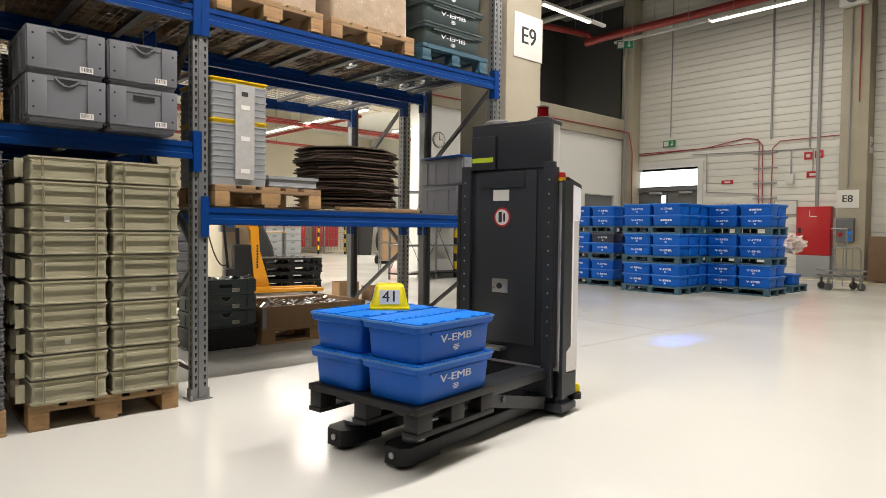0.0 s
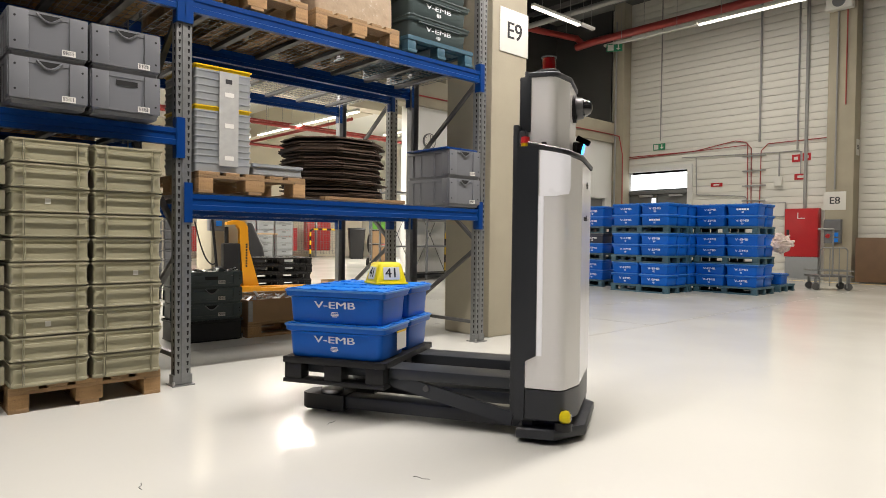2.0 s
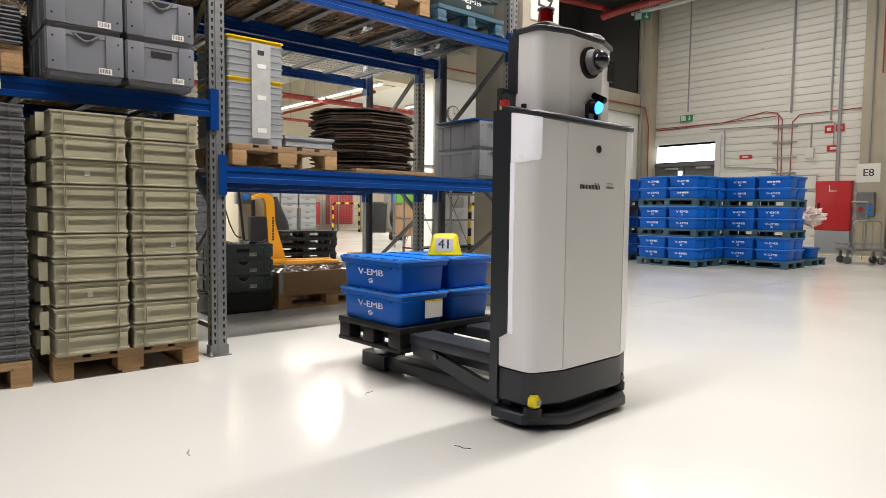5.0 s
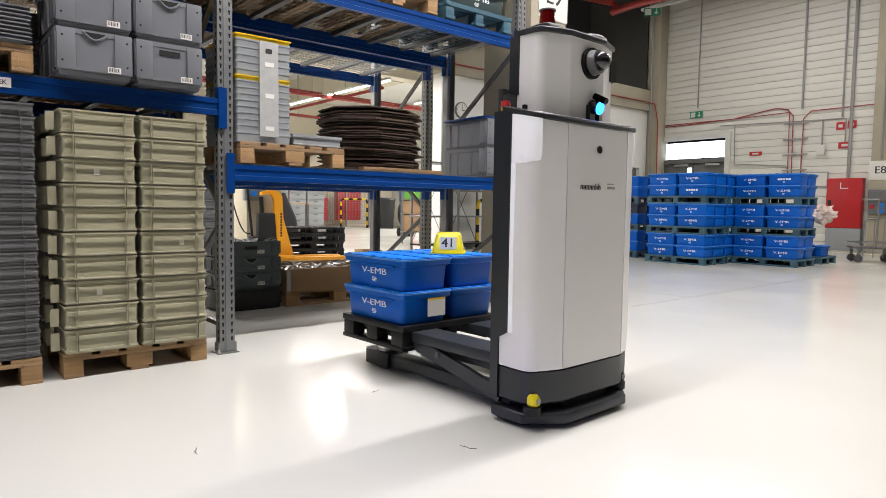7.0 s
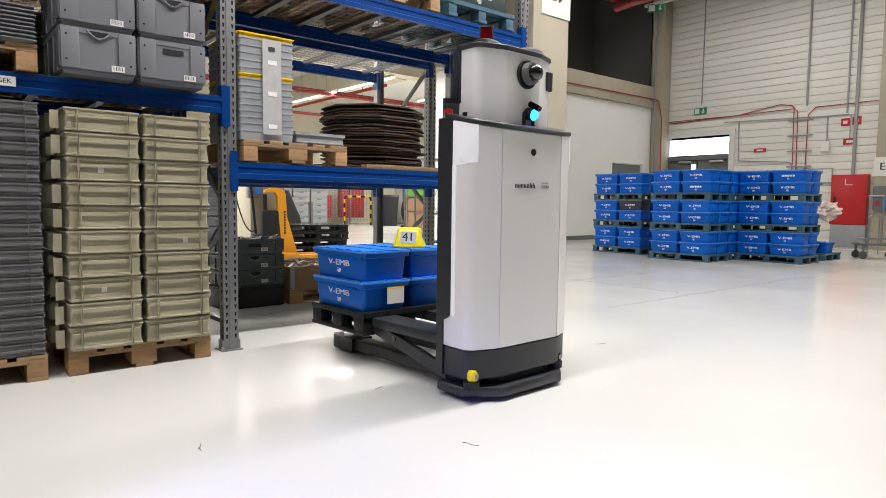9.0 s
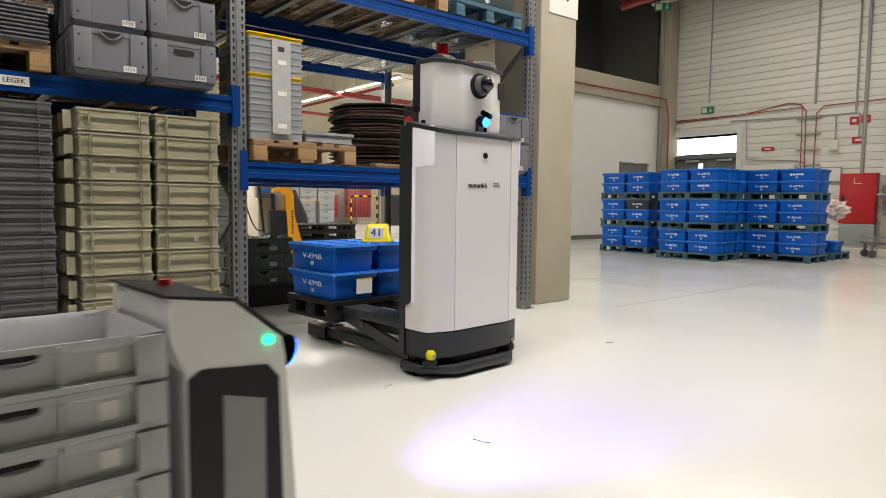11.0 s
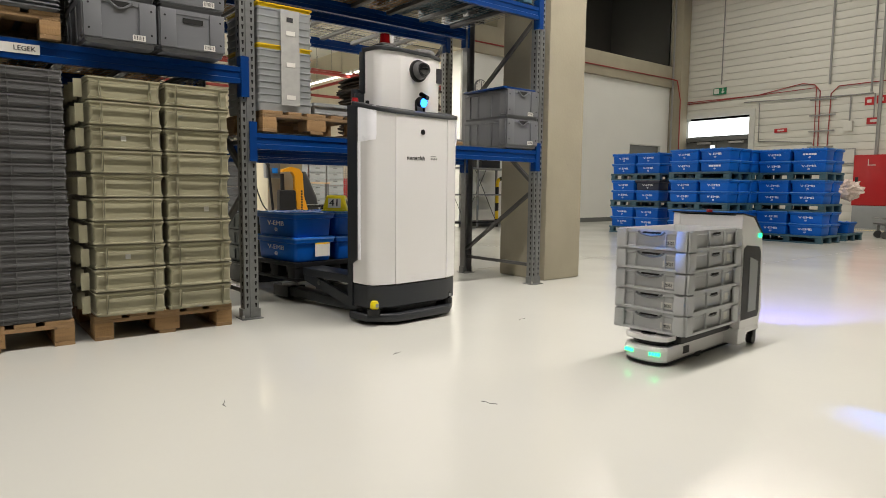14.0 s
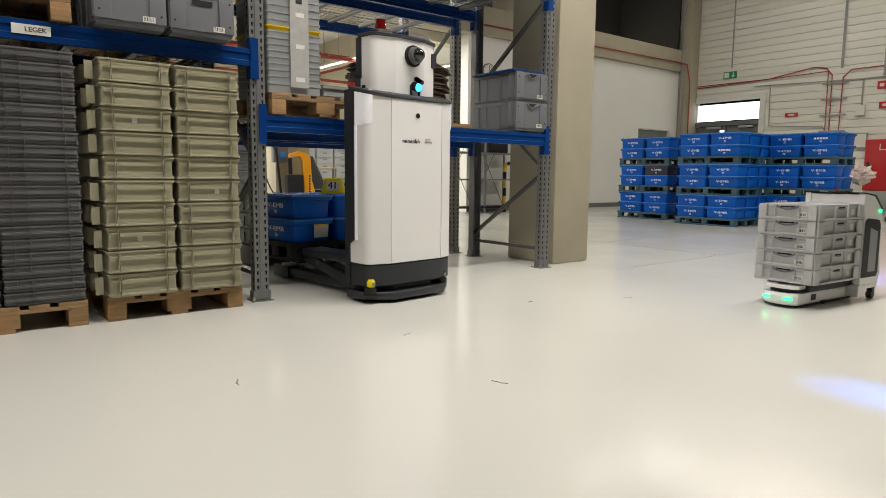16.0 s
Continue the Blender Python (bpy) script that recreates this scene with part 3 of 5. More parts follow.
def plastic_pallet(m, L, W, label, mt, name="plastic_pallet", H=0.14):
    """L along x, W along y."""
    p = thing(name, label, "pallet", m, "plastic pallets")
    bm = bmesh.new()
    n = 9
    for i in range(n):
        x = -L / 2 + (i + 0.5) * L / n
        part("deck_slat", bx(x - L / n * 0.36, x + L / n * 0.36, -W / 2 + 0.04, W / 2 - 0.04, H - 0.02, H - 0.004), mt, p)
    for s in (-1, 1):
        box(bm, -L / 2, L / 2, s * W / 2 - (0.05 if s > 0 else 0), s * W / 2 + (0.05 if s < 0 else 0), H - 0.036, H, 0.004)
        box(bm, s * L / 2 - (0.05 if s > 0 else 0), s * L / 2 + (0.05 if s < 0 else 0), -W / 2 + 0.05, W / 2 - 0.05, H - 0.036, H - 0.001)
    box(bm, -L / 2 + 0.05, L / 2 - 0.05, -0.05, 0.05, H - 0.036, H - 0.002)
    part("deck_frame", bm, mt, p)
    for x in (-L / 2 + 0.06, 0, L / 2 - 0.06):
        for y in (-W / 2 + 0.05, 0, W / 2 - 0.05):
            part("foot", bx(x - 0.052, x + 0.052, y - 0.046, y + 0.046, 0.024, H - 0.034, 0.008), mt, p)
    for y in (-W / 2 + 0.05, 0, W / 2 - 0.05):
        part("skid", bx(-L / 2 + 0.002, L / 2 - 0.002, y - 0.05, y + 0.05, 0, 0.025, 0.004), mt, p)
    return p


# far stock of blue boxes: three tiers of pallet and two boxes
first_box, first_vol, first_dark, first_pal = None, None, None, None
BH = 0.209
for (px, py) in ((10.2, 3.83), (9.67, 2.11), (11.05, 3.83), (10.55, 2.13), (10.77, 0.97)):
    near = px < 11
    for tier in range(3):
        z = tier * (0.14 + 2 * BH)
        mp = pose(px, py, z, 0, 0, 90 + rnd.uniform(-0.7, 0.7))
        if first_pal is None:
            first_pal = plastic_pallet(mp, 1.2, 0.8, "dull teal plastic pallet in the blue box stock", M_teal)
        else:
            copy_thing(first_pal, mp)
        for lv in range(2):
            for a in (-0.3, 0.3):
                for c in (-0.2, 0.2):
                    mb = pose(px + c, py + a, z + 0.14 + lv * BH, 0, 0, -90 + rnd.uniform(-0.8, 0.8))
                    vol = tier == 2 and near and c < 0 and ((py < 1 and lv == 1 and a < 0) or (px < 10 and a < 0 and lv == 0))
                    dark = 10 < px < 10.3 and py > 3 and tier == 1 and lv == 1 and a < 0 and c < 0
                    if vol:
                        lidded_box(mb, "blue lidded box with a broad white maker's mark", bars=True, faces=("ny",), lz=BH)
                    elif dark:
                        lidded_box(mb, "nearly black lidded box among the blue ones", M_bdark, M_bdark, M_greyd, faces=("ny",), lz=BH)
                    elif first_box is None:
                        first_box = lidded_box(mb, "blue plastic lidded box with white lettering in the pallet stock", faces=("ny",), lz=BH)
                    else:
                        copy_thing(first_box, mb)

# grey boxes with scoop handles ------------------------------------------------


def handle_box(m, label, w=0.385, d=0.59, h=0.255, scoop=True, mt=M_grey):
    """Front at y 0, going back to y d; base at z 0."""
    b = thing("handle_box", label, "plastic box", m, "grey handle boxes")
    bm = bmesh.new()
    o = lambda a, z: rrect(w - 2 * a, d - 2 * a, 0.012, z, cy=d / 2)
    loft(bm, [o(0.014, 0.0), o(0.01, 0.02), o(0.006, 0.022), o(0.004, h - 0.03), o(0.0, h - 0.028), o(0.0, h), o(0.006, h), o(0.012, 0.02)])
    for xa in (-w / 2 + 0.004, w / 2 - 0.094):
        part("corner_block", bx(xa, xa + 0.09, -0.006, 0.012, 0.03, h - 0.004, 0.003), mt, b)
    part("base_rib", bx(-w / 2 + 0.09, w / 2 - 0.09, -0.004, 0.01, 0.03, 0.045), mt, b)
    for s in (-1, 1):
        for yy in (0.09, 0.2, 0.39, 0.5):
            part("rib", bx(s * (w / 2 - 0.003) - 0.006, s * (w / 2 - 0.003) + 0.006, yy - 0.003, yy + 0.003, 0.025, h - 0.03), mt, b)
        part("corner_block", bx(s * (w / 2 - 0.003) - 0.006, s * (w / 2 - 0.003) + 0.006, 0.0125, 0.09, 0.04, h - 0.004, 0.003), mt, b)
    part("tub", bm, mt, b)
    for x in (-w / 2 + 0.03, w / 2 - 0.03):
        for z in (0.075, h - 0.045):
            part("pin_hole", rod(bmesh.new(), (x, -0.0075, z), (x, -0.004, z), 0.006, 8), M_hole, b)
    bm = bmesh.new()
    if scoop:
        n = 14
        pts = [(-0.062 + 0.124 * i / n, -0.001, h - 0.012 - 0.04 * math.sin(math.pi * i / n)) for i in range(n + 1)]
        vs = [bm.verts.new(p) for p in pts]
        bm.faces.new(vs)
        part("handle_opening", bm, M_hole, b)
        bm = bmesh.new()
        for p, q in zip(pts, pts[1:]):
            rod(bm, (p[0], -0.006, p[2]), (q[0], -0.006, q[2]), 0.006, 6)
        part("handle_lip", bm, M_grey, b)
    else:
        part("handle_opening", bx(-0.06, 0.06, -0.0012, 0.0, h - 0.075, h - 0.045), M_hole, b)
    lab = part("label_card", bx(0.06, 0.128, -0.0085, -0.006, 0.035, 0.068), M_sign, b, "white barcode label")
    bm = bmesh.new()
    for k in range(11):
        x = 0.066 + k * 0.0052
        box(bm, x, x + 0.001 + 0.0014 * (k % 3 == 0) + 0.001 * (k % 2), -0.0092, -0.0086, 0.042, 0.064)
    part("barcode", bm, M_ink, lab)
    return b


YB = -0.13
hb = handle_box(pose(-0.785, YB, LLOW + 0.014), "grey plastic box with a scoop handle on the rack shelf")
copy_thing(hb, pose(-0.785, YB + 0.004, LLOW + 0.272, 0, 0, 0.5))
copy_thing(hb, pose(-0.385, YB + 0.0, LLOW + 0.272, 0, 0, -0.5))
handle_box(pose(-0.385, YB, LLOW + 0.014), "grey plastic box with a slotted handle on the rack shelf", scoop=False)
h2 = handle_box(pose(2.555, -0.02, LOW + 0.014), "grey plastic box with a scoop handle at the shelf's end", w=0.40, h=0.258)
copy_thing(h2, pose(2.555, -0.02, LOW + 0.274))
lid = thing("box_lid", "blue flat lid lying on the upper grey box", "lid", pose(2.52, 0.24, LOW + 0.533))
part("plate", bx(-0.2, 0.2, -0.26, 0.3, 0, 0.018, 0.006), M_blue, lid)

# trays on the far left shelf pallet
for k in range(9):
    t = thing("tray", "shallow grey plastic tray in a stack on a pallet", "tray", pose(-1.47 + rnd.uniform(-0.004, 0.004), 0.5, LLOW + 0.157 + k * 0.022), "grey trays")
    bm = loft(bmesh.new(), [rrect(0.74, 1.1, 0.02, 0.0), rrect(0.76, 1.12, 0.02, 0.01), rrect(0.79, 1.15, 0.02, 0.012), rrect(0.79, 1.15, 0.02, 0.019)])
    part("shell", bm, M_grey, t)

# beam label plate
t = thing("shelf_label", "small white printed label on the blue beam", "label", pose(-1.26, -0.0145, LLOW - 0.05))
part("plate", bx(-0.09, 0.09, -0.003, 0, -0.026, 0.026), M_sign, t)
lettering("lettering", "LEGEK", 0.036, at_face(0.02, -0.0038, 0, FACE_NY), M_ink, t)

# tall bin columns with yellow lids, on the shelf pallet
def lid_layer(z, h, col, name="bin", label="grey plastic bin nested in a tall stack", lip=0.004):
    b = thing(name, label, "bin", pose(0.27, 0.29, z), "nested bins")
    bm = loft(bmesh.new(), [rrect(0.385, 0.565, 0.015, 0.0), rrect(0.39, 0.57, 0.015, h * 0.72), rrect(0.39 + 2 * lip, 0.57 + 2 * lip, 0.015, h * 0.74), rrect(0.39 + 2 * lip, 0.57 + 2 * lip, 0.015, h)])
    part("shell", bm, col, b)
    return b


z = LOW + 0.157
lid_layer(z, 0.075, M_greyl)
z += 0.075
for k in range(8):
    lid_layer(z, 0.042, M_greyl)
    z += 0.042
lid_layer(z, 0.03, M_yellow, "yellow_bin", "yellow bin between grey nested bins", 0.008)
z += 0.03
for k in range(5):
    lid_layer(z, 0.048, M_greyl)
    z += 0.048
lid_layer(z, 0.03, M_yellow, "yellow_bin", "yellow bin on top of grey nested bins", 0.008)
cardz = z
t = thing("stack_label", "tall whitish paper strip on the bin stack", "label", pose(0.3, -0.004, LOW + 0.2))
part("strip", bx(-0.068, 0.068, -0.008, -0.004, 0, cardz - LOW - 0.2), mat("paper", (0.36, 0.36, 0.34), 0.6, vary=0.2, scale=20), t)
for zz in (0.04, 0.26, 0.47):
    part("label_card", bx(-0.03, 0.035, -0.0105, -0.0085, zz, zz + 0.03), M_sign, t)
part("dark_mark", bx(-0.025, 0.02, -0.0105, -0.0085, 0.56, 0.59), M_ink, t)
t = thing("low_tray", "shallow grey crate beside the tall bins", "crate", pose(0.69, 0.3, LOW + 0.157))
part("tub", crate_shell(0.41, 0.57, 0.085, 0.012, 0.005, 0.02), M_greyl, t)

# brown sheets in a rough round stack
for k in range(46):
    s = thing("sheet", "dark brown fibre sheet in an uneven stack", "sheet", pose(1.5 + rnd.uniform(-0.025, 0.025), 0.56 + rnd.uniform(-0.02, 0.02), LOW + 0.05 + k * 0.0108, rnd.uniform(-0.8, 0.8), rnd.uniform(-0.8, 0.8), rnd.uniform(-7, 7)), "brown sheets")
    rr = 0.44 + rnd.uniform(-0.03, 0.03)
    pts = [(rr * math.cos(radians(22.5 + 45 * i + rnd.uniform(-5, 5))), rr * math.sin(radians(22.5 + 45 * i)) * 0.95, 0) for i in range(8)]
    part("board", loft(bmesh.new(), [pts, [(x, y, 0.009) for x, y, _ in pts]]), M_brown, s)
t = thing("timber_batten", "yellowish wooden battens under the brown sheets", "batten", pose(1.5, 0.5, LOW + 0.012))
for y in (-0.42, 0.45):
    part("batten", bx(-0.4, 0.4, y - 0.04, y + 0.04, 0, 0.03, 0.003), M_woodold, t)

# wrapped loads on the top shelf
for x, w, h in ((0.5, 0.76, 0.75), (1.37, 0.74, 0.7)):
    t = thing("wrapped_load", "brown carton load wrapped in clear stretch film", "carton", pose(x, 0.58, UP + 0.157), "wrapped loads")
    bm = bmesh.new()
    rings = []
    for k in range(9):
        f = k / 8
        rings.append([(px + 0.012 * noise.noise((px * 6, py * 6, f * 9)), py + 0.014 * noise.noise((px * 5 + 7, py * 6, f * 8)), f * h) for px, py, _ in rrect(w - 0.02 * f, 1.1, 0.03, 0, 6)])
    part("film", loft(bm, rings), M_wrap, t, smooth=False)
# front pallets show through the mesh; cartons and back-row loads added for shade
for x, y, w in ((-0.5, 0.56, 0.74), (-1.42, 0.58, 0.72), (-0.55, 1.86, 0.7), (-1.5, 1.88, 0.74), (0.62, 1.88, 0.7)):
    copy_thing(pal0, pose(x, y, UP + 0.012))["label"] = "worn wooden pallet seen from below on the top shelf"
    t = thing("carton_load", "brown cartons added on a top shelf pallet to shade the deck", "carton", pose(x, y, UP + 0.157), "carton loads")
    for k in range(2):
        for i in (-1, 1):
            part("carton", bx(i * w / 4 - w / 4 + 0.004, i * w / 4 + w / 4 - 0.004, -0.52, 0.52, k * 0.36, k * 0.36 + 0.355, 0.006), M_card, t)
tp = plastic_pallet(pose(2.25, 0.55, UP + 0.012, 0, 0, 90), 1.15, 0.78, "blue-grey plastic pallet on the top shelf", M_teal)
for k in range(4):
    b = lidded_box(pose(2.25, 0.27, UP + 0.152 + k * 0.2), "dark green-grey lidded box with white lettering", M_green, M_green, M_green, "dark_lidded_box", "dark lidded boxes", ("ny",))
    b.matrix_basis = pose(2.25, 0.27, UP + 0.152 + k * 0.2) @ Matrix.Diagonal((1.25, 1.4, 1, 1))


# ---- autonomous fork truck ------------------------------------------------
def plan_body(hw, front, cham, back=0.0, cy=0.17):
    return [(hw, back), (-hw, back), (-hw, -front + cy), (-hw + cham, -front), (hw - cham, -front), (hw, -front + cy)]


def round_plan(pts):
    """Corners (x, y, r): each with r > 0 becomes a fine arc with a guard point on either side."""
    out = []
    for i, (x, y, r) in enumerate(pts):
        if not r:
            out.append((x, y))
            continue
        p, a, b = Vector((x, y)), Vector(pts[i - 1][:2]), Vector(pts[i + 1][:2])
        u, v = (a - p).normalized(), (b - p).normalized()
        half = u.angle(v) / 2
        k = r / math.tan(half)
        c = p + (u + v).normalized() * (r / math.sin(half))
        s0, s1 = p + u * k, p + v * k
        out.append(tuple(s0 + u * 0.003))
        d0, d1 = s0 - c, s1 - c
        for j in range(9):
            f = j / 8
            w = d0 * math.sin((1 - f) * (math.pi - 2 * half)) + d1 * math.sin(f * (math.pi - 2 * half))
            out.append(tuple(c + w.normalized() * r))
        out.append(tuple(s1 + v * 0.003))
    return out


SHELL = round_plan([(0.399, -0.02, 0), (0.399, -0.2, 0.06), (0.238, -0.262, 0)])


def shell_plan(e=0.0):
    """The outline of the cladding, grown by e."""
    r = [(x + e, y - e * min(1, max(0, (-y - 0.02) * 10))) for x, y in SHELL]
    return r + [(-x, y) for x, y in reversed(r)]


truck = thing("fork_truck", "white and anthracite autonomous fork truck carrying a pallet", "robot")


def build_truck(t):
    # floor bumper and dark skirt
    part("bumper", loft(bmesh.new(), [[(x * k, y * k, z) for x, y in plan_body(0.402, 0.298, 0.165, 0.02, 0.135)] for k, z in ((0.985, 0.025), (1.0, 0.032), (1.0, 0.068), (0.985, 0.075))]), M_anthb, t)
    part("skirt", loft(bmesh.new(), [[(x, y, z) for x, y in shell_plan(-0.004 - e)] for e, z in ((0.01, 0.112), (0.0, 0.122), (0.0, 0.262))]), M_anth, t)
    part("scanner_gap", prism(bmesh.new(), plan_body(0.35, 0.22, 0.17, 0.0), 0.07, 0.114), M_black, t)
    # white cladding: a flat front panel and two curved side panels with open joints
    z0 = 0.27
    top = lambda y: 1.432 + (y + 0.03) * 0.22
    def panel(pts, name, za=None, zb=None, m=M_rwhite, label=""):
        bm = loft(bmesh.new(), [[(x, y, z0 if za is None else za(y)) for x, y in pts], [(x, y, top(y) if zb is None else zb(y)) for x, y in pts]])
        bmesh.ops.bevel(bm, geom=[e for e in bm.edges if abs(e.verts[0].co.z - e.verts[1].co.z) < 0.1], offset=0.004, segments=2, affect="EDGES")
        return part(name, bm, m, t, label)
    panel([(-0.2335, -0.262), (0.2335, -0.262), (0.2335, -0.02), (-0.2335, -0.02)], "front_panel")
    half = SHELL[1:]
    for s in (-1, 1):
        pts = [(s * x, y) for x, y in half] + [(s * 0.238, -0.02), (s * 0.399, -0.02)]
        panel(pts, "side_panel")
        # dark rear flange, the glowing strip beside it and the raised signal cover over it
        part("side_post", loft(bmesh.new(), [[(s * x, y, z) for x, y in ((0.385, 0.03), (0.407, 0.03), (0.407, yf), (0.385, yf))] for yf, z in ((-0.018, 0.115), (-0.018, 0.4), (-0.072, 0.43), (-0.072, 1.44))]), M_anth, t, "dark rear flange")
        part("light_strip", bx(s * 0.39, s * 0.4035, -0.1, -0.074, 0.43, 1.2, 0.002), M_signal, t, "white signal light strip")
        wrap = [(0.362, -0.08), (0.4045, -0.08)] + [(x + 0.0055, y - 0.0055) for x, y in SHELL[2:-1]]
        wrap = [(x, y) for x, y in wrap if x >= 0.362] + [(0.362, -0.2175)]
        bm = loft(bmesh.new(), [[(s * (0.362 + (x - 0.362) * kx), -0.08 + (y + 0.08) * ky, z) for x, y in wrap] for kx, ky, z in ((0.93, 0.8, 1.2), (1.0, 0.94, 1.21), (1.0, 1.0, 1.24), (1.0, 1.0, 1.41), (0.95, 0.93, 1.425))])
        part("signal_cover", bm, M_signal, t, "raised white signal light cover")
    bm = loft(bmesh.new(), [[(x, y, top(y) + dz) for x, y in shell_plan(e)] for e, dz in ((0.004, 0.001), (0.008, 0.006), (0.008, 0.024), (0.002, 0.03))])
    part("top_rim", bm, M_anthb, t)
    # head with softly rounded front corners
    hp = round_plan([(0.29, 0.0, 0), (0.29, -0.13, 0.055), (0.13, -0.184, 0.03), (-0.13, -0.184, 0)])[:-1]
    ring = lambda e, z: [(x * (1 + e / 0.3), y - (e if y < -0.1 else 0), z) for x, y in hp + [(-x, y) for x, y in reversed(hp)]]
    head = part("head", loft(bmesh.new(), [ring(-0.004, 1.42), ring(0, 1.426), ring(0, 1.796)]), M_rwhite, t)
    part("head_cap", loft(bmesh.new(), [ring(0.004, 1.796), ring(0.01, 1.8), ring(0.01, 1.816), ring(0.004, 1.822)]), M_anthb, head)
    part("back_plate", bx(-0.298, 0.298, 0.0005, 0.02, 1.44, 1.826, 0.004), M_anth, head)
    part("antenna_dome", loft(bmesh.new(), [[(0.17 + r * math.cos(a * math.pi / 12), -0.08 + 0.72 * r * math.sin(a * math.pi / 12), zz) for a in range(24)] for r, zz in ((0.09, 1.822), (0.095, 1.835), (0.09, 1.852), (0.07, 1.864), (0.03, 1.869))]), M_greyd, t, "dark grey dome")
    be = part("beacon", loft(bmesh.new(), [rrect(0.15, 0.12, 0.03, 1.822, cx=-0.18, cy=-0.08), rrect(0.145, 0.115, 0.03, 1.84, cx=-0.18, cy=-0.08), rrect(0.1, 0.09, 0.03, 1.852, cx=-0.18, cy=-0.08)]), M_black, t, "red beacon lamp")
    part("lens", rod(bmesh.new(), (-0.18, -0.08, 1.852), (-0.18, -0.08, 1.915), 0.038, 20, 0.034), M_redl, be)
    part("beacon_cap", rod(bmesh.new(), (-0.18, -0.08, 1.915), (-0.18, -0.08, 1.921), 0.04, 20), M_greyd, be)
    sn = part("camera_dome", rod(bmesh.new(), (0.02, -0.183, 1.69), (0.02, -0.2, 1.69), 0.073, 32), M_black, t, "round black sensor")
    part("camera_ring", rod(bmesh.new(), (0.022, -0.2, 1.692), (0.024, -0.235, 1.694), 0.06, 32, 0.055), M_greyd, sn)
    bm = bmesh.new()
    bmesh.ops.create_uvsphere(bm, u_segments=24, v_segments=14, radius=0.046, matrix=Matrix.Translation((0.026, -0.238, 1.695)))
    part("lens", bm, M_glass, sn, smooth=True)
    # blue warning lamp: bracket, finned body and glowing lens
    wl = part("warning_light", rod(bmesh.new(), (0.035, -0.175, 1.492), (0.035, -0.234, 1.478), 0.026, 20, 0.034), M_black, t, "black warning lamp with a glowing blue lens")
    for k in range(4):
        part("cooling_fin", rod(bmesh.new(), (0.035, -0.186 - k * 0.01, 1.4894 - k * 0.0024), (0.035, -0.19 - k * 0.01, 1.4885 - k * 0.0024), 0.033, 20), M_black, wl)
    for x in (-0.004, 0.069):
        part("lamp_bracket", bx(x, x + 0.005, -0.205, -0.185, 1.41, 1.495), M_black, wl)
    bm = bmesh.new()
    d = Vector((0, -0.069, -0.016)).normalized()
    rod(bm, Vector((0.035, -0.2345, 1.4778)), Vector((0.035, -0.2345, 1.4778)) + d * 0.006, 0.031, 20, 0.026)
    part("lamp_lens", bm, M_bluelight, wl, "glowing blue lens")
    spot_lamp(t, (0.035, -0.214, 1.533), (0, -2.95, -1.49), 0.06, 0.0034, 0.0016, M_spotblue, M_black)
    part("port", rod(bmesh.new(), (0.0, -0.26, 1.278), (0.0, -0.268, 1.278), 0.018, 18), M_glass, t, "black sensor eye")
    part("head_badge", bx(0.228, 0.276, -0.158, -0.12, 1.64, 1.74, 0.0), M_ink, t, "dark badge")
    for s in (-1, 1):
        st = part("stop_button", rod(bmesh.new(), (s * 0.366, 0.0, 1.44), (s * 0.366, 0.0, 1.46), 0.022, 16), M_yellow, t, "red stop button")
        part("knob", rod(bmesh.new(), (s * 0.366, 0.0, 1.46), (s * 0.366, 0.0, 1.49), 0.024, 16, 0.02), M_red, st)
    part("key_switch", rod(bmesh.new(), (-0.33, -0.085, 1.44), (-0.33, -0.085, 1.468), 0.013, 12), M_black, t)
    part("key_switch", rod(bmesh.new(), (-0.27, -0.1, 1.438), (-0.27, -0.1, 1.46), 0.011, 12), M_chrome, t)
    # maker's mark as plain bars
    bm = bmesh.new()
    for k in range(7):
        x = -0.137 + k * 0.023
        for dx in (0.0, 0.0115):
            box(bm, x + dx, x + dx + 0.0045, -0.2645, -0.2625, 1.09, 1.11 + 0.01 * (k in (5, 6) and dx == 0))
        box(bm, x, x + 0.016, -0.2643, -0.2625, 1.106 - 0.008 * (k % 2), 1.11 - 0.008 * (k % 2))
    part("maker_mark", bm, M_ink, t, "dark maker's mark")
    bm = bmesh.new()
    for k in range(4):
        box(bm, 0.075 + k * 0.016, 0.075 + k * 0.016 + 0.012, -0.2645, -0.2625, 1.096, 1.108)
    box(bm, 0.075, 0.125, -0.2645, -0.2625, 1.118, 1.123)
    part("maker_mark", bm, M_cable, t, "small grey mark")
    # corner scanner
    for s in (-1, 1):
        sc = part("scanner", rod(bmesh.new(), ((-0.372 if s < 0 else 0.3), -0.205, 0.076), ((-0.372 if s < 0 else 0.3), -0.205, 0.112), 0.042, 20), M_black, t, "laser scanner with yellow head")
        part("scanner_head", loft(bmesh.new(), [[((-0.372 if s < 0 else 0.3) + r * math.cos(k * math.pi / 8), -0.212 + r * math.sin(k * math.pi / 8), z) for k in range(16)] for r, z in ((0.02, 0.112), (0.029, 0.122), (0.029, 0.152), (0.018, 0.168))]), M_lemon if s < 0 else M_black, sc)
        part("scanner_face", bx((-0.372 if s < 0 else 0.3) - 0.012, (-0.372 if s < 0 else 0.3) + 0.012, -0.2435, -0.24, 0.13, 0.152), M_greyl, sc)
    # dark mast on the fork side
    part("mast_panel", bx(-0.35, 0.35, 0.0, 0.035, 0.3, 1.525, 0.006), M_anth, t, "dark rear mast panel")
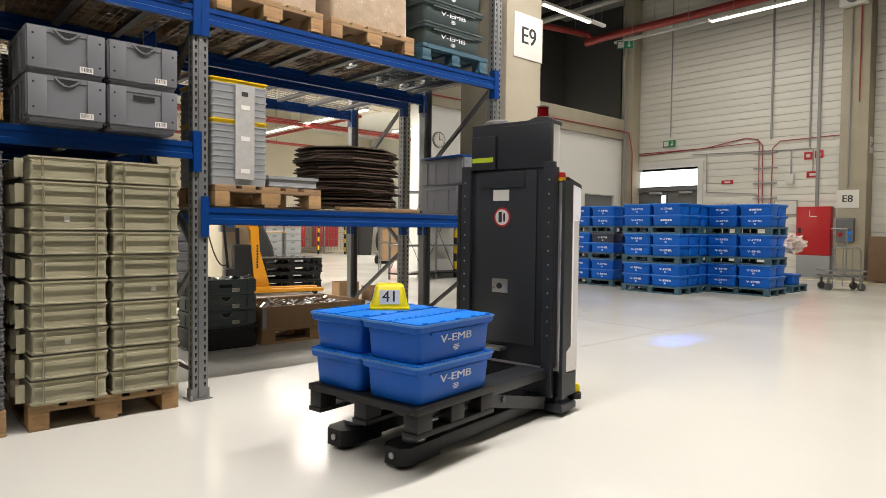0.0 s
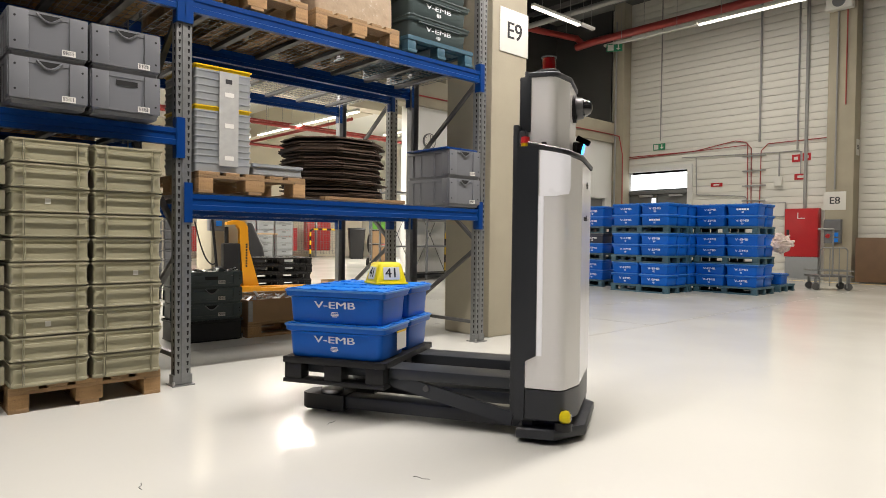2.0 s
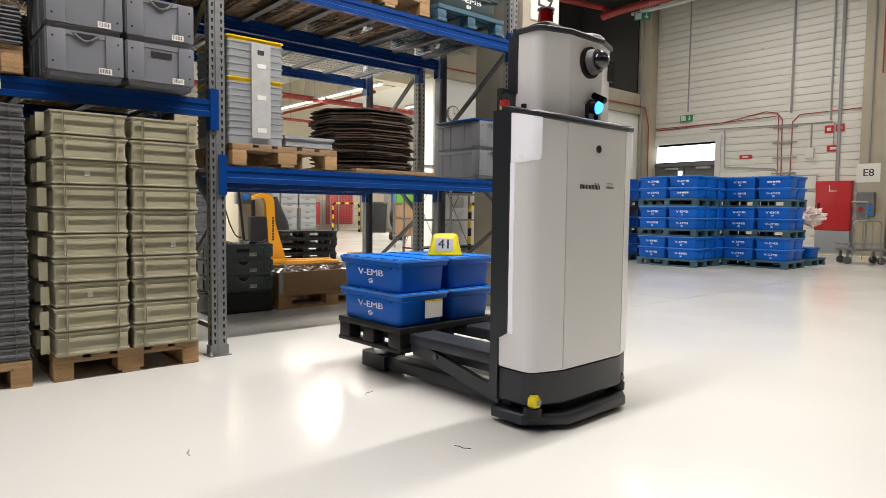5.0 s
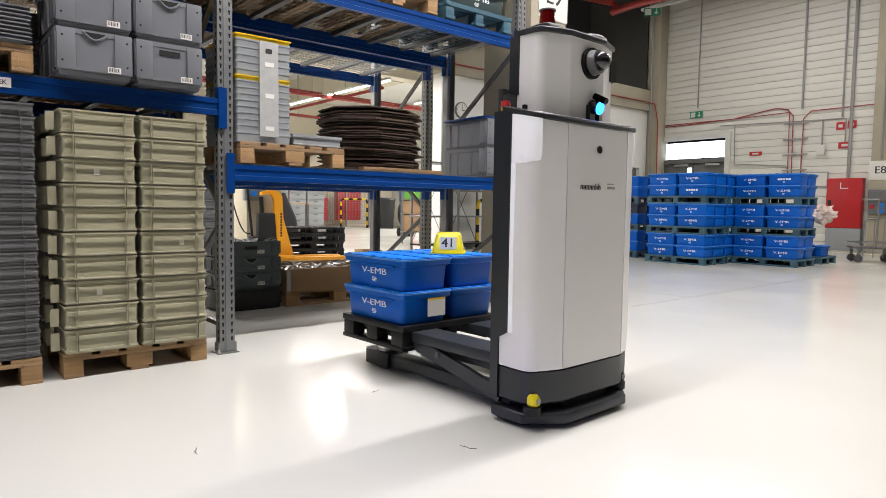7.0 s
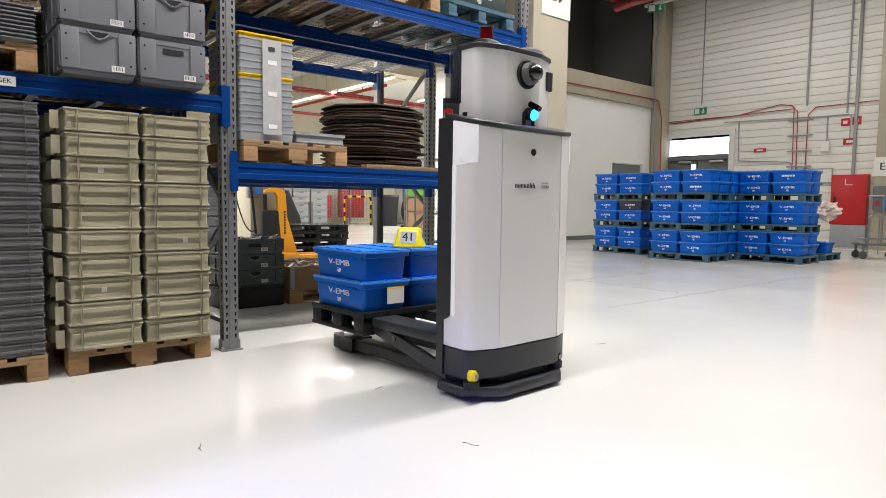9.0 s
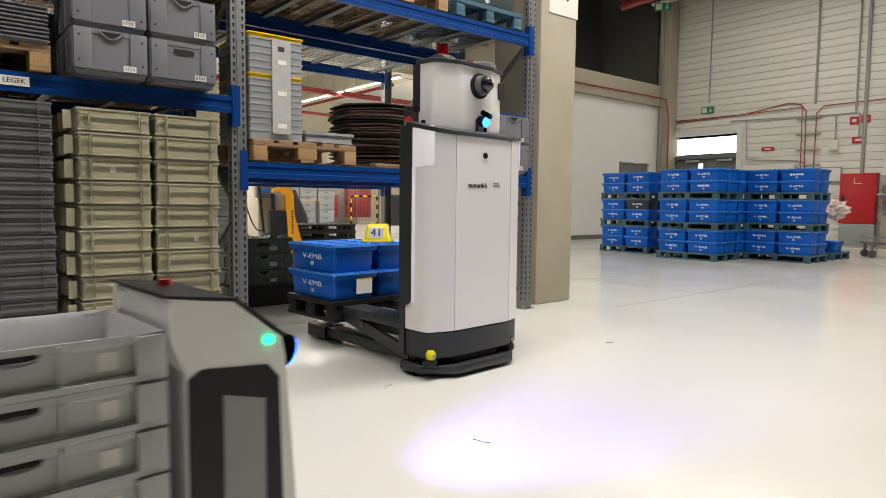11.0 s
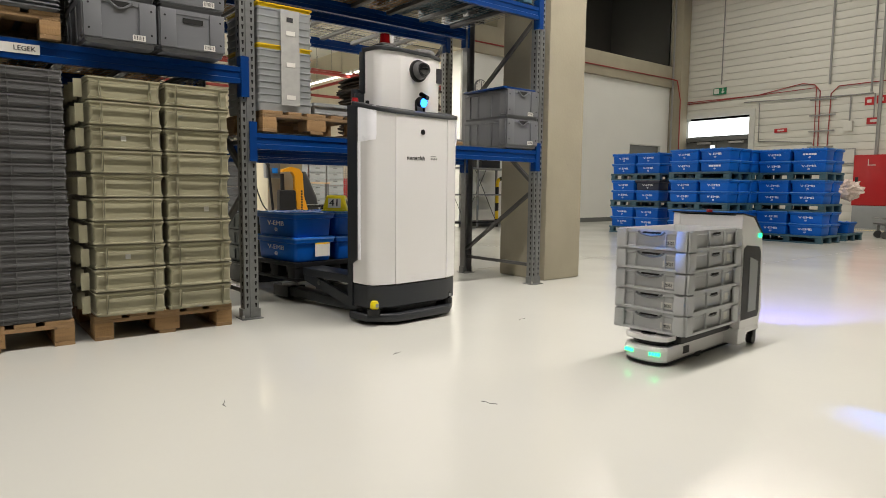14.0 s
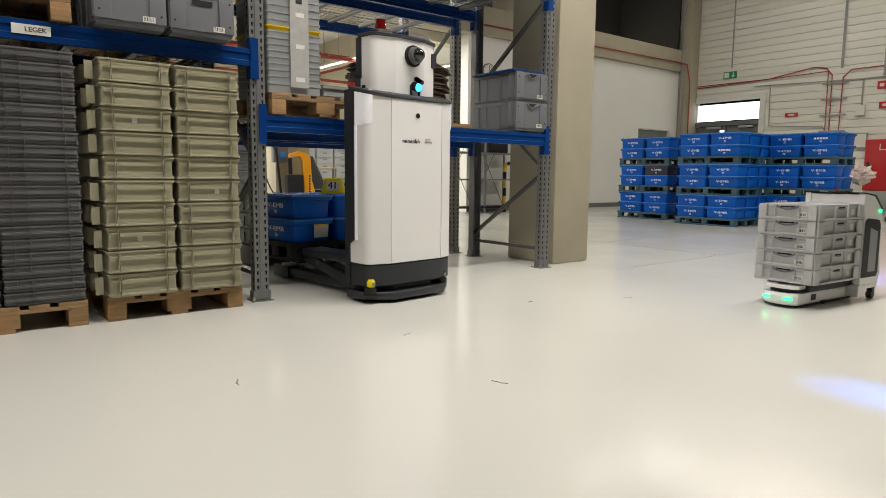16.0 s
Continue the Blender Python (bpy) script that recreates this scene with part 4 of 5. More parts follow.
    part("cover_panel", bx(-0.22, 0.24, 0.035, 0.05, 0.42, 1.51, 0.004), M_anthl, t)
    for s in (-1, 1):
        part("mast_rail", bx(s * 0.275, s * 0.35, 0.035, 0.065, 0.12, 1.555, 0.006), M_anth, t)
        bm = bmesh.new()
        for k in range(12):
            rod(bm, (s * 0.317, 0.065, 0.5 + k * 0.086), (s * 0.317, 0.068, 0.5 + k * 0.086), 0.006, 8)
        part("screws", bm, M_chrome, t)
    part("upper_cover", bx(-0.3, 0.08, -0.012, 0.045, 1.525, 1.8, 0.008), M_anth, t)
    part("upper_cover", bx(0.085, 0.275, -0.012, 0.06, 1.525, 1.745, 0.012), M_anth, t)
    part("badge", bx(0.1, 0.265, 0.0605, 0.0625, 1.575, 1.605), mat("lime_badge", (0.45, 0.6, 0.03), 0.5), t, "lime green badge strip")
    part("latch_plate", bx(-0.14, 0.2, 0.05, 0.062, 1.41, 1.505, 0.003), M_anth, t)
    part("type_plate", bx(-0.02, 0.1, 0.0505, 0.0525, 1.325, 1.395), M_sign, t, "white rating plate")
    ring = part("prohibition_sign", rod(bmesh.new(), (0.03, 0.0505, 1.22), (0.03, 0.053, 1.22), 0.062, 32), M_red, t, "round red and white warning sticker")
    part("sign_face", rod(bmesh.new(), (0.03, 0.053, 1.22), (0.03, 0.0545, 1.22), 0.05, 32), M_sign, ring)
    part("sign_bars", box(box(bmesh.new(), 0.005, 0.02, 0.0545, 0.0555, 1.192, 1.245), 0.03, 0.055, 0.0545, 0.0555, 1.187, 1.254), M_ink, ring)
    pl = part("steel_plate", bx(-0.02, 0.1, 0.0505, 0.055, 0.737, 0.826, 0.002), M_chrome, t, "bright square steel plate")
    part("plug", rod(bmesh.new(), (0.04, 0.055, 0.781), (0.04, 0.062, 0.781), 0.02, 16), M_anth, pl)
    part("bracket", box(box(bmesh.new(), -0.02, 0.14, 0.05, 0.13, 0.375, 0.395), 0.09, 0.13, 0.05, 0.14, 0.35, 0.375), M_chrome, t, "steel bracket")
    # forks, straddle legs and scissor links
    for s in (-1, 1):
        part("fork", bx(s * 0.22 - 0.095, s * 0.22 + 0.095, 0.05, 1.22, 0.235, 0.295, 0.012), M_anthl, t, "flat anthracite fork")
        lx = 0.015 + s * 0.205
        part("leg", bx(lx - 0.06, lx + 0.06, 0.0, 1.06, 0.03, 0.1, 0.01), M_anth, t)
        end = part("leg_end", prism(bmesh.new(), [(lx + x, y) for x, y in ((-0.08, 1.02), (0.08, 1.02), (0.08, 1.245), (0.05, 1.285), (-0.05, 1.285), (-0.08, 1.245))], 0.02, 0.105), M_black, t)
        part("end_cap", rod(bmesh.new(), (lx, 1.285, 0.065), (lx, 1.293, 0.065), 0.016, 14), M_chrome, end)
        part("load_roller", rod(bmesh.new(), (lx - 0.04, 1.13, 0.035), (lx + 0.04, 1.13, 0.035), 0.034, 16), M_black, t)
        part("roller_disc", rod(bmesh.new(), (lx, 1.13, 0.105), (lx, 1.13, 0.125), 0.06, 20), M_chrome, t)
        part("link", strut(bmesh.new(), (s * 0.29, 0.06, 0.085), (s * 0.29, 0.74, 0.235), 0.03, 0.07), M_anthl, t)
        part("pivot", rod(bmesh.new(), (s * 0.29, 0.52, 0.2), (s * 0.315, 0.52, 0.2), 0.016, 14), M_galvd, t)
        part("drive_wheel", rod(bmesh.new(), (s * 0.3, -0.1, 0.06), (s * 0.24, -0.1, 0.06), 0.06, 20), M_black, t)


build_truck(truck)

# the load rides with the truck: pallet, four lidded boxes and a numbered cap, each a thing of its own
LOAD = []
fp = plastic_pallet(pose(0, 0, 0), 0.6, 0.8, "black plastic half pallet on the truck's forks", M_black, "half_pallet", 0.15)
fp.scale = (1.02, 0.945, 0.945)
LOAD.append((fp, pose(-0.01, 1.028, 0.188, 0, 0, 90)))
for sx in (-1, 1):
    for lv in range(2):
        b = lidded_box(pose(0, 0, 0), "blue lidded box with white lettering carried on the half pallet", faces=("ny",))
        if lv == 0 and sx < 0:
            part("label_card", bx(0.291, 0.294, -0.0, 0.14, 0.04, 0.14), M_sign, b, "paper label with yellow edge")
            part("label_edge", bx(0.291, 0.2945, -0.0, 0.14, 0.141, 0.152), M_yellow, b)
        b.scale = (1.02, 0.945, 0.945)
        LOAD.append((b, pose(sx * 0.1915 - 0.01, 1.028, 0.331 + lv * 0.189, 0, 0, 90 if sx > 0 else -90)))
cap = thing("number_cap", "yellow plastic cap with number 41 on the boxes", "marker cap")
part("shell", loft(bmesh.new(), [rrect(0.215, 0.215, 0.012, 0), rrect(0.212, 0.212, 0.012, 0.01), rrect(0.2, 0.2, 0.02, 0.011), rrect(0.15, 0.15, 0.02, 0.118), rrect(0.125, 0.125, 0.02, 0.128)]), M_lemon, cap)
for r in range(4):
    T = pose(0, 0, 0, 0, 0, 90 * r) @ at_face(0, -0.0892, 0.064, pose(0, 0, 0, 90 - 13.2, 0, 0))
    bm = bx(-0.052, 0.052, -0.038, 0.038, 0, 0.001)
    bm.transform(T)
    cd = part("number_card", bm, M_sign, cap, "white number card")
    lettering("lettering", "41", 0.082, T @ pose(0, 0, 0.0015), M_ink, cd)
LOAD.append((cap, pose(0.155, 0.953, 0.711, 0, 0, 45)))

# ---- small transport robot with crates -------------------------------------
agv = thing("transport_robot", "small white transport robot with black side panels", "robot")


def build_agv(t):
    nose_plan = lambda e, w: [(0.3, w), (-0.375, w)] + [(-0.375 - e * math.sin(a), w * math.cos(a) if k < 5 else w * math.cos(a)) for k, a in ((k, math.pi * k / 10) for k in range(1, 10))] + [(-0.375, -w), (0.3, -w)]
    soft = lambda e, w: [(x, 0.9 * max(-w, min(w, y * 1.35))) for x, y in nose_plan(e, w)]
    bm = loft(bmesh.new(), [[(x, y, z) for x, y in soft(e, w)] for e, w, z in ((0.105, 0.125, 0.02), (0.12, 0.135, 0.032), (0.12, 0.137, 0.08), (0.112, 0.133, 0.1))])
    part("chassis", bm, M_rwhite, t)
    part("skid_plate", prism(bmesh.new(), soft(0.105, 0.128), 0.008, 0.02), M_black, t)
    part("scanner_slit", prism(bmesh.new(), [(x * 0.93, y * 0.8) for x, y in soft(0.11, 0.13)], 0.1, 0.13), M_black, t)
    nose = part("nose", prism(bmesh.new(), [(min(x, -0.33), y) for x, y in soft(0.11, 0.135)], 0.13, 0.155), M_rwhite, t)
    part("nose_cap", rod(bmesh.new(), (-0.42, 0.0, 0.155), (-0.42, 0.0, 0.16), 0.038, 20), M_black, nose)
    part("deck", bx(-0.36, 0.3, -0.15, 0.15, 0.11, 0.165, 0.008), M_black, t, "black load deck")
    part("side_socket", bx(-0.28, -0.22, -0.1265, -0.12, 0.045, 0.085), M_black, t)
    for s in (-1, 1):
        for k in range(4):
            u0, u1 = k / 4 + 0.03, (k + 1) / 4 - 0.03
            A, B = Vector((-0.4935, s * 0.045, 0.066)), Vector((-0.477, s * 0.101, 0.066))
            part("light_cell", strut(bmesh.new(), A + (B - A) * u0, A + (B - A) * u1, 0.012, 0.015), M_greenlight, t, "green light cell")
    # rear column
    for s in (-1, 1):
        plan = [(0.21, 0.12), (0.47, 0.12), (0.5, 0.2), (0.47, 0.6), (0.46, 0.65), (0.33, 0.755), (0.18, 0.775), (0.18, 0.68), (0.21, 0.6)]
        bm = loft(bmesh.new(), [[(x, s * 0.165, z) for x, z in plan], [(x, s * 0.205, z) for x, z in plan]])
        sp = part("side_cover", bm, M_rwhite, t)
        plan = [(0.215, 0.17), (0.44, 0.17), (0.46, 0.2), (0.45, 0.55), (0.42, 0.585), (0.25, 0.6), (0.215, 0.58)]
        bm = loft(bmesh.new(), [[(x, s * 0.2055, z) for x, z in plan], [(x, s * 0.2085, z) for x, z in plan]])
        bp = part("side_panel", bm, M_black, t, "black inset panel")
        plan = [(0.3, 0.21), (0.41, 0.21), (0.41, 0.5), (0.3, 0.53)]
        bm = loft(bmesh.new(), [[(x, s * 0.2085, z) for x, z in plan], [(x, s * 0.2105, z) for x, z in plan]])
        part("panel_insert", bm, M_greyl, bp)
        part("side_light", rod(bmesh.new(), (0.42, s * 0.2, 0.65), (0.42, s * 0.216, 0.65), 0.013, 14), M_greenlight, t)
    core = [(0.215, 0.125), (0.465, 0.125), (0.485, 0.2), (0.46, 0.6), (0.45, 0.645), (0.325, 0.748), (0.185, 0.768), (0.185, 0.68), (0.215, 0.6)]
    part("column_core", loft(bmesh.new(), [[(x, y, z) for x, z in core] for y in (-0.1645, 0.1645)]), M_rwhite, t)
    bm = loft(bmesh.new(), [[(x, -0.21, z) for x, z in ((0.17, 0.777), (0.335, 0.757), (0.47, 0.65), (0.472, 0.656), (0.337, 0.764), (0.17, 0.784))], [(x, 0.21, z) for x, z in ((0.17, 0.777), (0.335, 0.757), (0.47, 0.65), (0.472, 0.656), (0.337, 0.764), (0.17, 0.784))]])
    part("top_cover", bm, M_black, t)
    part("stop_button", rod(bmesh.new(), (0.25, 0.02, 0.78), (0.25, 0.02, 0.795), 0.018, 14), M_red, t)
    spot_lamp(t, (0.485, 0.0, 0.6), (1.5, 0.0, -0.6), 0.115, 0.036, 0.011, M_spotviolet, M_bluelight)
    for s in (-1, 1):
        part("rear_arm", box(box(bmesh.new(), 0.2, 0.3, s * 0.205, s * 0.12, 0.03, 0.12, 0.008), 0.29, 0.48, s * 0.205, s * 0.15, 0.085, 0.12, 0.008), M_rwhite, t)
        part("castor_fork", bx(0.43, 0.47, s * 0.197, s * 0.16, 0.04, 0.086, 0.004), M_black, t)
        part("wheel", rod(bmesh.new(), (0.445, s * 0.195, 0.03), (0.445, s * 0.16, 0.03), 0.03, 16), M_black, t)
        part("wheel", rod(bmesh.new(), (-0.1, s * 0.12, 0.038), (-0.1, s * 0.08, 0.038), 0.038, 16), M_black, t)


build_agv(agv)


def tote():
    w, d, h = 0.6, 0.4, 0.1072
    c = thing("grey_tote", "grey stacking tote with handle slots and label", "crate", None, "grey totes on the robot")
    bm = crate_shell(w, d, h, 0.009, 0.005, 0.016)
    for s in (-1, 1):
        for yy in (-0.17, 0.17):
            box(bm, s * w / 2 - 0.012, s * w / 2 + 0.001, yy - 0.028, yy + 0.028, 0.004, h - 0.004, 0.003)
        for yy in (-0.085, 0.085):
            box(bm, s * w / 2 - 0.012, s * w / 2 - 0.001, yy - 0.002, yy + 0.002, 0.012, h - 0.012)
        for xx, ww in ((-0.265, 0.033), (-0.09, 0.002), (0.085, 0.002), (0.265, 0.033)):
            box(bm, xx - ww, xx + ww, s * d / 2 - 0.012, s * d / 2 + 0.001, 0.004, h - 0.004, 0.002)
        box(bm, -0.28, 0.28, s * d / 2 - 0.012, s * d / 2 + 0.0005, 0.004, 0.018, 0.001)
        box(bm, s * w / 2 - 0.012, s * w / 2 + 0.0005, -0.18, 0.18, 0.004, 0.018, 0.001)
    part("tub", bm, M_tote, c)
    part("handle_slot", box(bmesh.new(), -0.3015, -0.296, -0.052, 0.052, h - 0.022, h - 0.012), M_hole, c)
    for s in (-1, 1):
        part("handle_slot", bx(-0.03, 0.05, s * 0.2 - 0.0012, s * 0.2 + 0.001, h - 0.026, h - 0.015), M_hole, c)
    bm = bmesh.new()
    n = 10
    P = [(-0.303, -0.075 + 0.15 * i / n, h - 0.012 - 0.02 * math.sin(math.pi * i / n) ** 0.6) for i in range(n + 1)]
    for p, q in zip(P, P[1:]):
        rod(bm, p, q, 0.006, 8)
    part("handle_lip", bm, M_grey, c, "darker curved handle lip")
    bm = bmesh.new()
    for i in range(6):
        rod(bm, (-0.035 + i * 0.014, -0.2012, h - 0.026 - 0.006 * math.sin(math.pi * i / 6)), (-0.021 + i * 0.014, -0.2012, h - 0.026 - 0.006 * math.sin(math.pi * (i + 1) / 6)), 0.004, 6)
    part("handle_lip", bm, M_grey, c)
    for q in ((-0.2935, -0.29, -0.125, -0.065, 0.026, 0.058), (0.16, 0.2, -0.193, -0.1895, 0.035, 0.075)):
        cd = part("label_card", bx(*q), M_sign, c, "white label card")
        bm = bmesh.new()
        for k in range(6):
            if q[0] < 0:
                box(bm, q[0] - 0.0006, q[0] - 0.0001, q[2] + 0.006 + k * 0.008, q[2] + 0.009 + k * 0.008 + 0.002 * (k % 2), 0.032, 0.05)
        if q[0] < 0:
            part("barcode", bm, M_ink, cd)
    return c


TOTES = []
for k in range(5):
    TOTES.append((tote(), pose(-0.13, 0, 0.166 + k * 0.1075)))

# ---- wall fittings --------------------------------------------------------
XF = XW - 0.03


def pipe_run(name, pts, r, material, label, category, n=8, hang=0):
    t = thing(name, label, category)
    bm = bmesh.new()
    for p, q in zip(pts, pts[1:]):
        rod(bm, p, q, r, n)
    for p in pts[1:-1]:
        bmesh.ops.create_uvsphere(bm, u_segments=n, v_segments=6, radius=r * 1.05, matrix=Matrix.Translation(p))
    part("pipe", bm, material, t)
    if hang:
        for p, q in zip(pts, pts[1:]):
            p, q = Vector(p), Vector(q)
            if (q - p).length > 2:
                for k in (0.15, 0.5, 0.85):
                    c = p.lerp(q, k)
                    part("hanger", rod(bmesh.new(), c, (c.x, c.y, hang + 0.01), 0.008, 6), M_cable, t)
    return t


pipe_run("red_conduit", [(XF, 7.2, 3.66), (XF, 4.8, 3.66), (XF, 3.6, 3.85), (XF, 3.3, 3.78), (XF, 3.15, 3.6), (XF, 3.12, 1.6)], 0.014, M_redpipe, "red conduit along the panelled wall", "conduit")
pipe_run("red_conduit", [(XF, 1.13, 3.7), (XF, 2.7, 3.68), (XF, 2.88, 3.5), (XF, 2.9, 1.6)], 0.014, M_redpipe, "red conduit turning down the panelled wall", "conduit")
pipe_run("red_conduit", [(XF, 7.15, 3.6), (XF, 3.25, 3.7), (XF, 3.22, 1.6)], 0.012, M_redpipe, "thin red conduit under the thicker one", "conduit")
for k in range(5):
    b = thing("conduit_bracket", "grey bracket holding the red conduits", "bracket", pose(XF + 0.005, 3.06, 1.7 + k * 0.42))
    part("bar", bx(-0.03, 0.0, -0.32, 0.32, -0.02, 0.02, 0.004), M_cable, b)
for y, z0, z1, r in ((5.92, 4.1, 8.55, 0.018), (2.93, 3.75, 8.55, 0.03), (1.95, 3.45, 8.55, 0.025), (1.74, 0.6, 8.55, 0.045), (2.4, 2.75, 3.4, 0.02), (1.86, 2.8, 3.4, 0.014)):
    pipe_run("conduit", [(XF, y, z0), (XF, y, z1)], r, M_cable, "grey conduit running up the panelled wall", "conduit")
pipe_run("conduit", [(XF, 5.2, 3.5), (XF, 2.4, 3.42), (XF, 1.9, 3.42)], 0.014, M_cable, "thin grey conduit across the panels", "conduit")
pipe_run("conduit", [(XF, 4.75, 3.45), (XF, 4.72, 2.35), (XF, 3.3, 2.25), (XF, 3.2, 2.1)], 0.014, M_cable, "thin grey conduit beside the door", "conduit")
pipe_run("red_conduit", [(8.05, YW - 0.15, 4.32), (16.4, YW - 0.15, 4.36), (16.5, YW - 0.3, 4.3), (16.5, 7.0 - 0.03, 3.7), (16.52, 6.97, 1.9)], 0.018, M_redpipe, "red conduit along the concrete band", "conduit")
pipe_run("red_conduit", [(16.46, 0.7, 8.0), (16.46, 0.7, 4.4)], 0.016, M_redpipe, "red conduit hanging down the column", "conduit")
pipe_run("conduit", [(16.46, 0.9, 8.0), (16.46, 0.9, 2.3)], 0.022, M_cable, "grey conduit down the column to the socket box", "conduit")
pipe_run("conduit", [(16.5, 7.25, 8.0), (16.5, 7.25, 1.0)], 0.03, M_cable, "grey pipe on the corner pilaster", "conduit")

t = thing("fire_cabinet", "red fire hose cabinet with white pictogram on the wall", "fire cabinet", pose(XF, 1.75, 1.22, 0, 0, -90))
part("body", bx(-0.41, 0.41, -0.2, 0, -0.64, 0.64, 0.01), M_red, t)
part("door", bx(-0.395, 0.395, -0.215, -0.201, -0.625, 0.625, 0.006), M_red, t)
part("pictogram", box(box(bmesh.new(), -0.09, 0.09, -0.218, -0.2155, 0.37, 0.39), -0.09, -0.07, -0.218, -0.2155, 0.39, 0.53), M_sign, t, "white pictogram")
part("latch", bx(-0.35, -0.28, -0.222, -0.2155, -0.06, 0.08), M_ink, t)
t = thing("locker", "grey steel locker under the fire cabinet", "locker", pose(XF, 1.75, 0, 0, 0, -90))
part("body", bx(-0.38, 0.42, -0.22, 0, 0.0, 0.575, 0.008), M_greyl, t)
t = thing("socket_box", "grey socket box with red and blue outlets on the column", "socket box", pose(16.49, 0.9, 1.25, 0, 0, -90))
part("body", bx(-0.19, 0.19, -0.14, 0, -0.3, 0.3, 0.02), M_grey, t)
part("hood", bx(-0.19, 0.19, -0.17, -0.141, 0.02, 0.26, 0.01), M_greyd, t)
part("outlet", rod(bmesh.new(), (-0.09, -0.14, -0.1), (-0.09, -0.19, -0.13), 0.05, 14), M_red, t, "red outlet")
for z in (-0.08, -0.22):
    part("outlet", bx(0.04, 0.14, -0.165, -0.14, z - 0.05, z + 0.05, 0.008), M_blid, t, "blue outlet")


def green_sign(m, label):
    s = thing("exit_sign", label, "exit sign", m, "exit signs")
    part("plate", bx(-0.2, 0.2, -0.03, 0.0, -0.1, 0.1, 0.006), M_gsign, s)
    part("white_field", bx(-0.17, -0.02, -0.032, -0.0305, -0.075, 0.075), M_sign, s)
    bm = bmesh.new()
    box(bm, 0.085, 0.115, -0.033, -0.0305, -0.02, 0.07)
    v = [bm.verts.new(p) for p in ((0.04, -0.033, -0.02), (0.16, -0.033, -0.02), (0.1, -0.033, -0.075))]
    bm.faces.new(v)
    part("arrow", bm, M_sign, s)
    return s


green_sign(pose(XF, 5.95, 3.9, 0, 0, -90), "green and white exit sign above the door")
green_sign(pose(12.85, 5.0, 5.94, 0, 0, -60), "green and white exit sign hung from the lamp rail")
for y, z, w, h, lab in ((4.12, 2.62, 0.34, 0.11, "red lettered label on the wall"), (1.98, 3.22, 0.2, 0.2, "red pictogram sign on the wall"), (1.72, 3.24, 0.2, 0.2, "red pictogram sign on the wall"), (1.86, 2.72, 0.3, 0.16, "red call point sign on the wall")):
    s = thing("red_sign", lab, "sign", pose(XF + 0.02, y, z, 0, 0, -90), "red wall signs")
    part("plate", bx(-w / 2, w / 2, -0.02, 0, -h / 2, h / 2, 0.003), M_red, s)
    part("mark", bx(-w / 4, w / 4, -0.022, -0.0205, -h / 5, h / 5), M_sign, s)
t = thing("junction_box", "white junction box on the panelled wall", "box", pose(XF, 2.4, 2.62, 0, 0, -90))
part("body", bx(-0.1, 0.1, -0.09, 0, -0.13, 0.13, 0.01), M_sign, t)
t = thing("notice_frame", "pale notice frame on the panelled wall", "frame", pose(XF, 2.5, 1.85, 0, 0, -90))
part("frame", bx(-0.3, 0.3, -0.02, 0, -0.2, 0.2, 0.004), M_cable, t)
part("sheet", bx(-0.27, 0.27, -0.024, -0.021, -0.17, 0.17), M_sign, t)
t = thing("loudspeaker", "white box loudspeaker on the column", "loudspeaker", pose(16.49, 0.85, 6.95, 0, 0, -90))
part("body", bx(-0.3, 0.3, -0.22, 0, -0.2, 0.2, 0.03), M_sign, t)
part("cone", rod(bmesh.new(), (0, -0.22, 0), (0, -0.225, 0), 0.15, 20), M_greyd, t)
t = thing("wall_clock", "round white wall clock with dark rim", "clock", pose(8.6, YW - 0.002, 3.3))
part("rim", rod(bmesh.new(), (0, 0, 0), (0, -0.05, 0), 0.19, 28), M_greyd, t)
part("dial", rod(bmesh.new(), (0, -0.05, 0), (0, -0.054, 0), 0.165, 28), M_sign, t)
part("pointer", box(box(bmesh.new(), -0.008, 0.008, -0.058, -0.055, -0.02, 0.13), -0.01, 0.1, -0.058, -0.055, -0.01, 0.008), M_ink, t)
for k in range(12):
    a = radians(30 * k)
    part("hour_mark", bx(0.14 * math.sin(a) - 0.006, 0.14 * math.sin(a) + 0.006, -0.0565, -0.0545, 0.14 * math.cos(a) - 0.012, 0.14 * math.cos(a) + 0.012), M_ink, t)

# ---- overhead: tube lamps, pipes, steel ----------------------------------


def tube_fixture(p, q, lit=True):
    f = thing("tube_light", "white linear ceiling light, switched on" if lit else "white linear ceiling rail", "ceiling light", None, "tube lights")
    p, q = Vector(p), Vector(q)
    part("housing", strut(bmesh.new(), p + Vector((0, 0, 0.05)), q + Vector((0, 0, 0.05)), 0.09, 0.06), M_sign, f)
    top = 5.6 if p.z < 5 else 8.6
    for c in (p.lerp(q, 0.2), p.lerp(q, 0.8)):
        part("hanger", rod(bmesh.new(), c + Vector((0, 0, 0.08)), (c.x, c.y, top + 0.01), 0.006, 6), M_cable, f)
    if lit:
        part("tube", strut(bmesh.new(), p, q, 0.07, 0.03), M_tube, f)
    return f


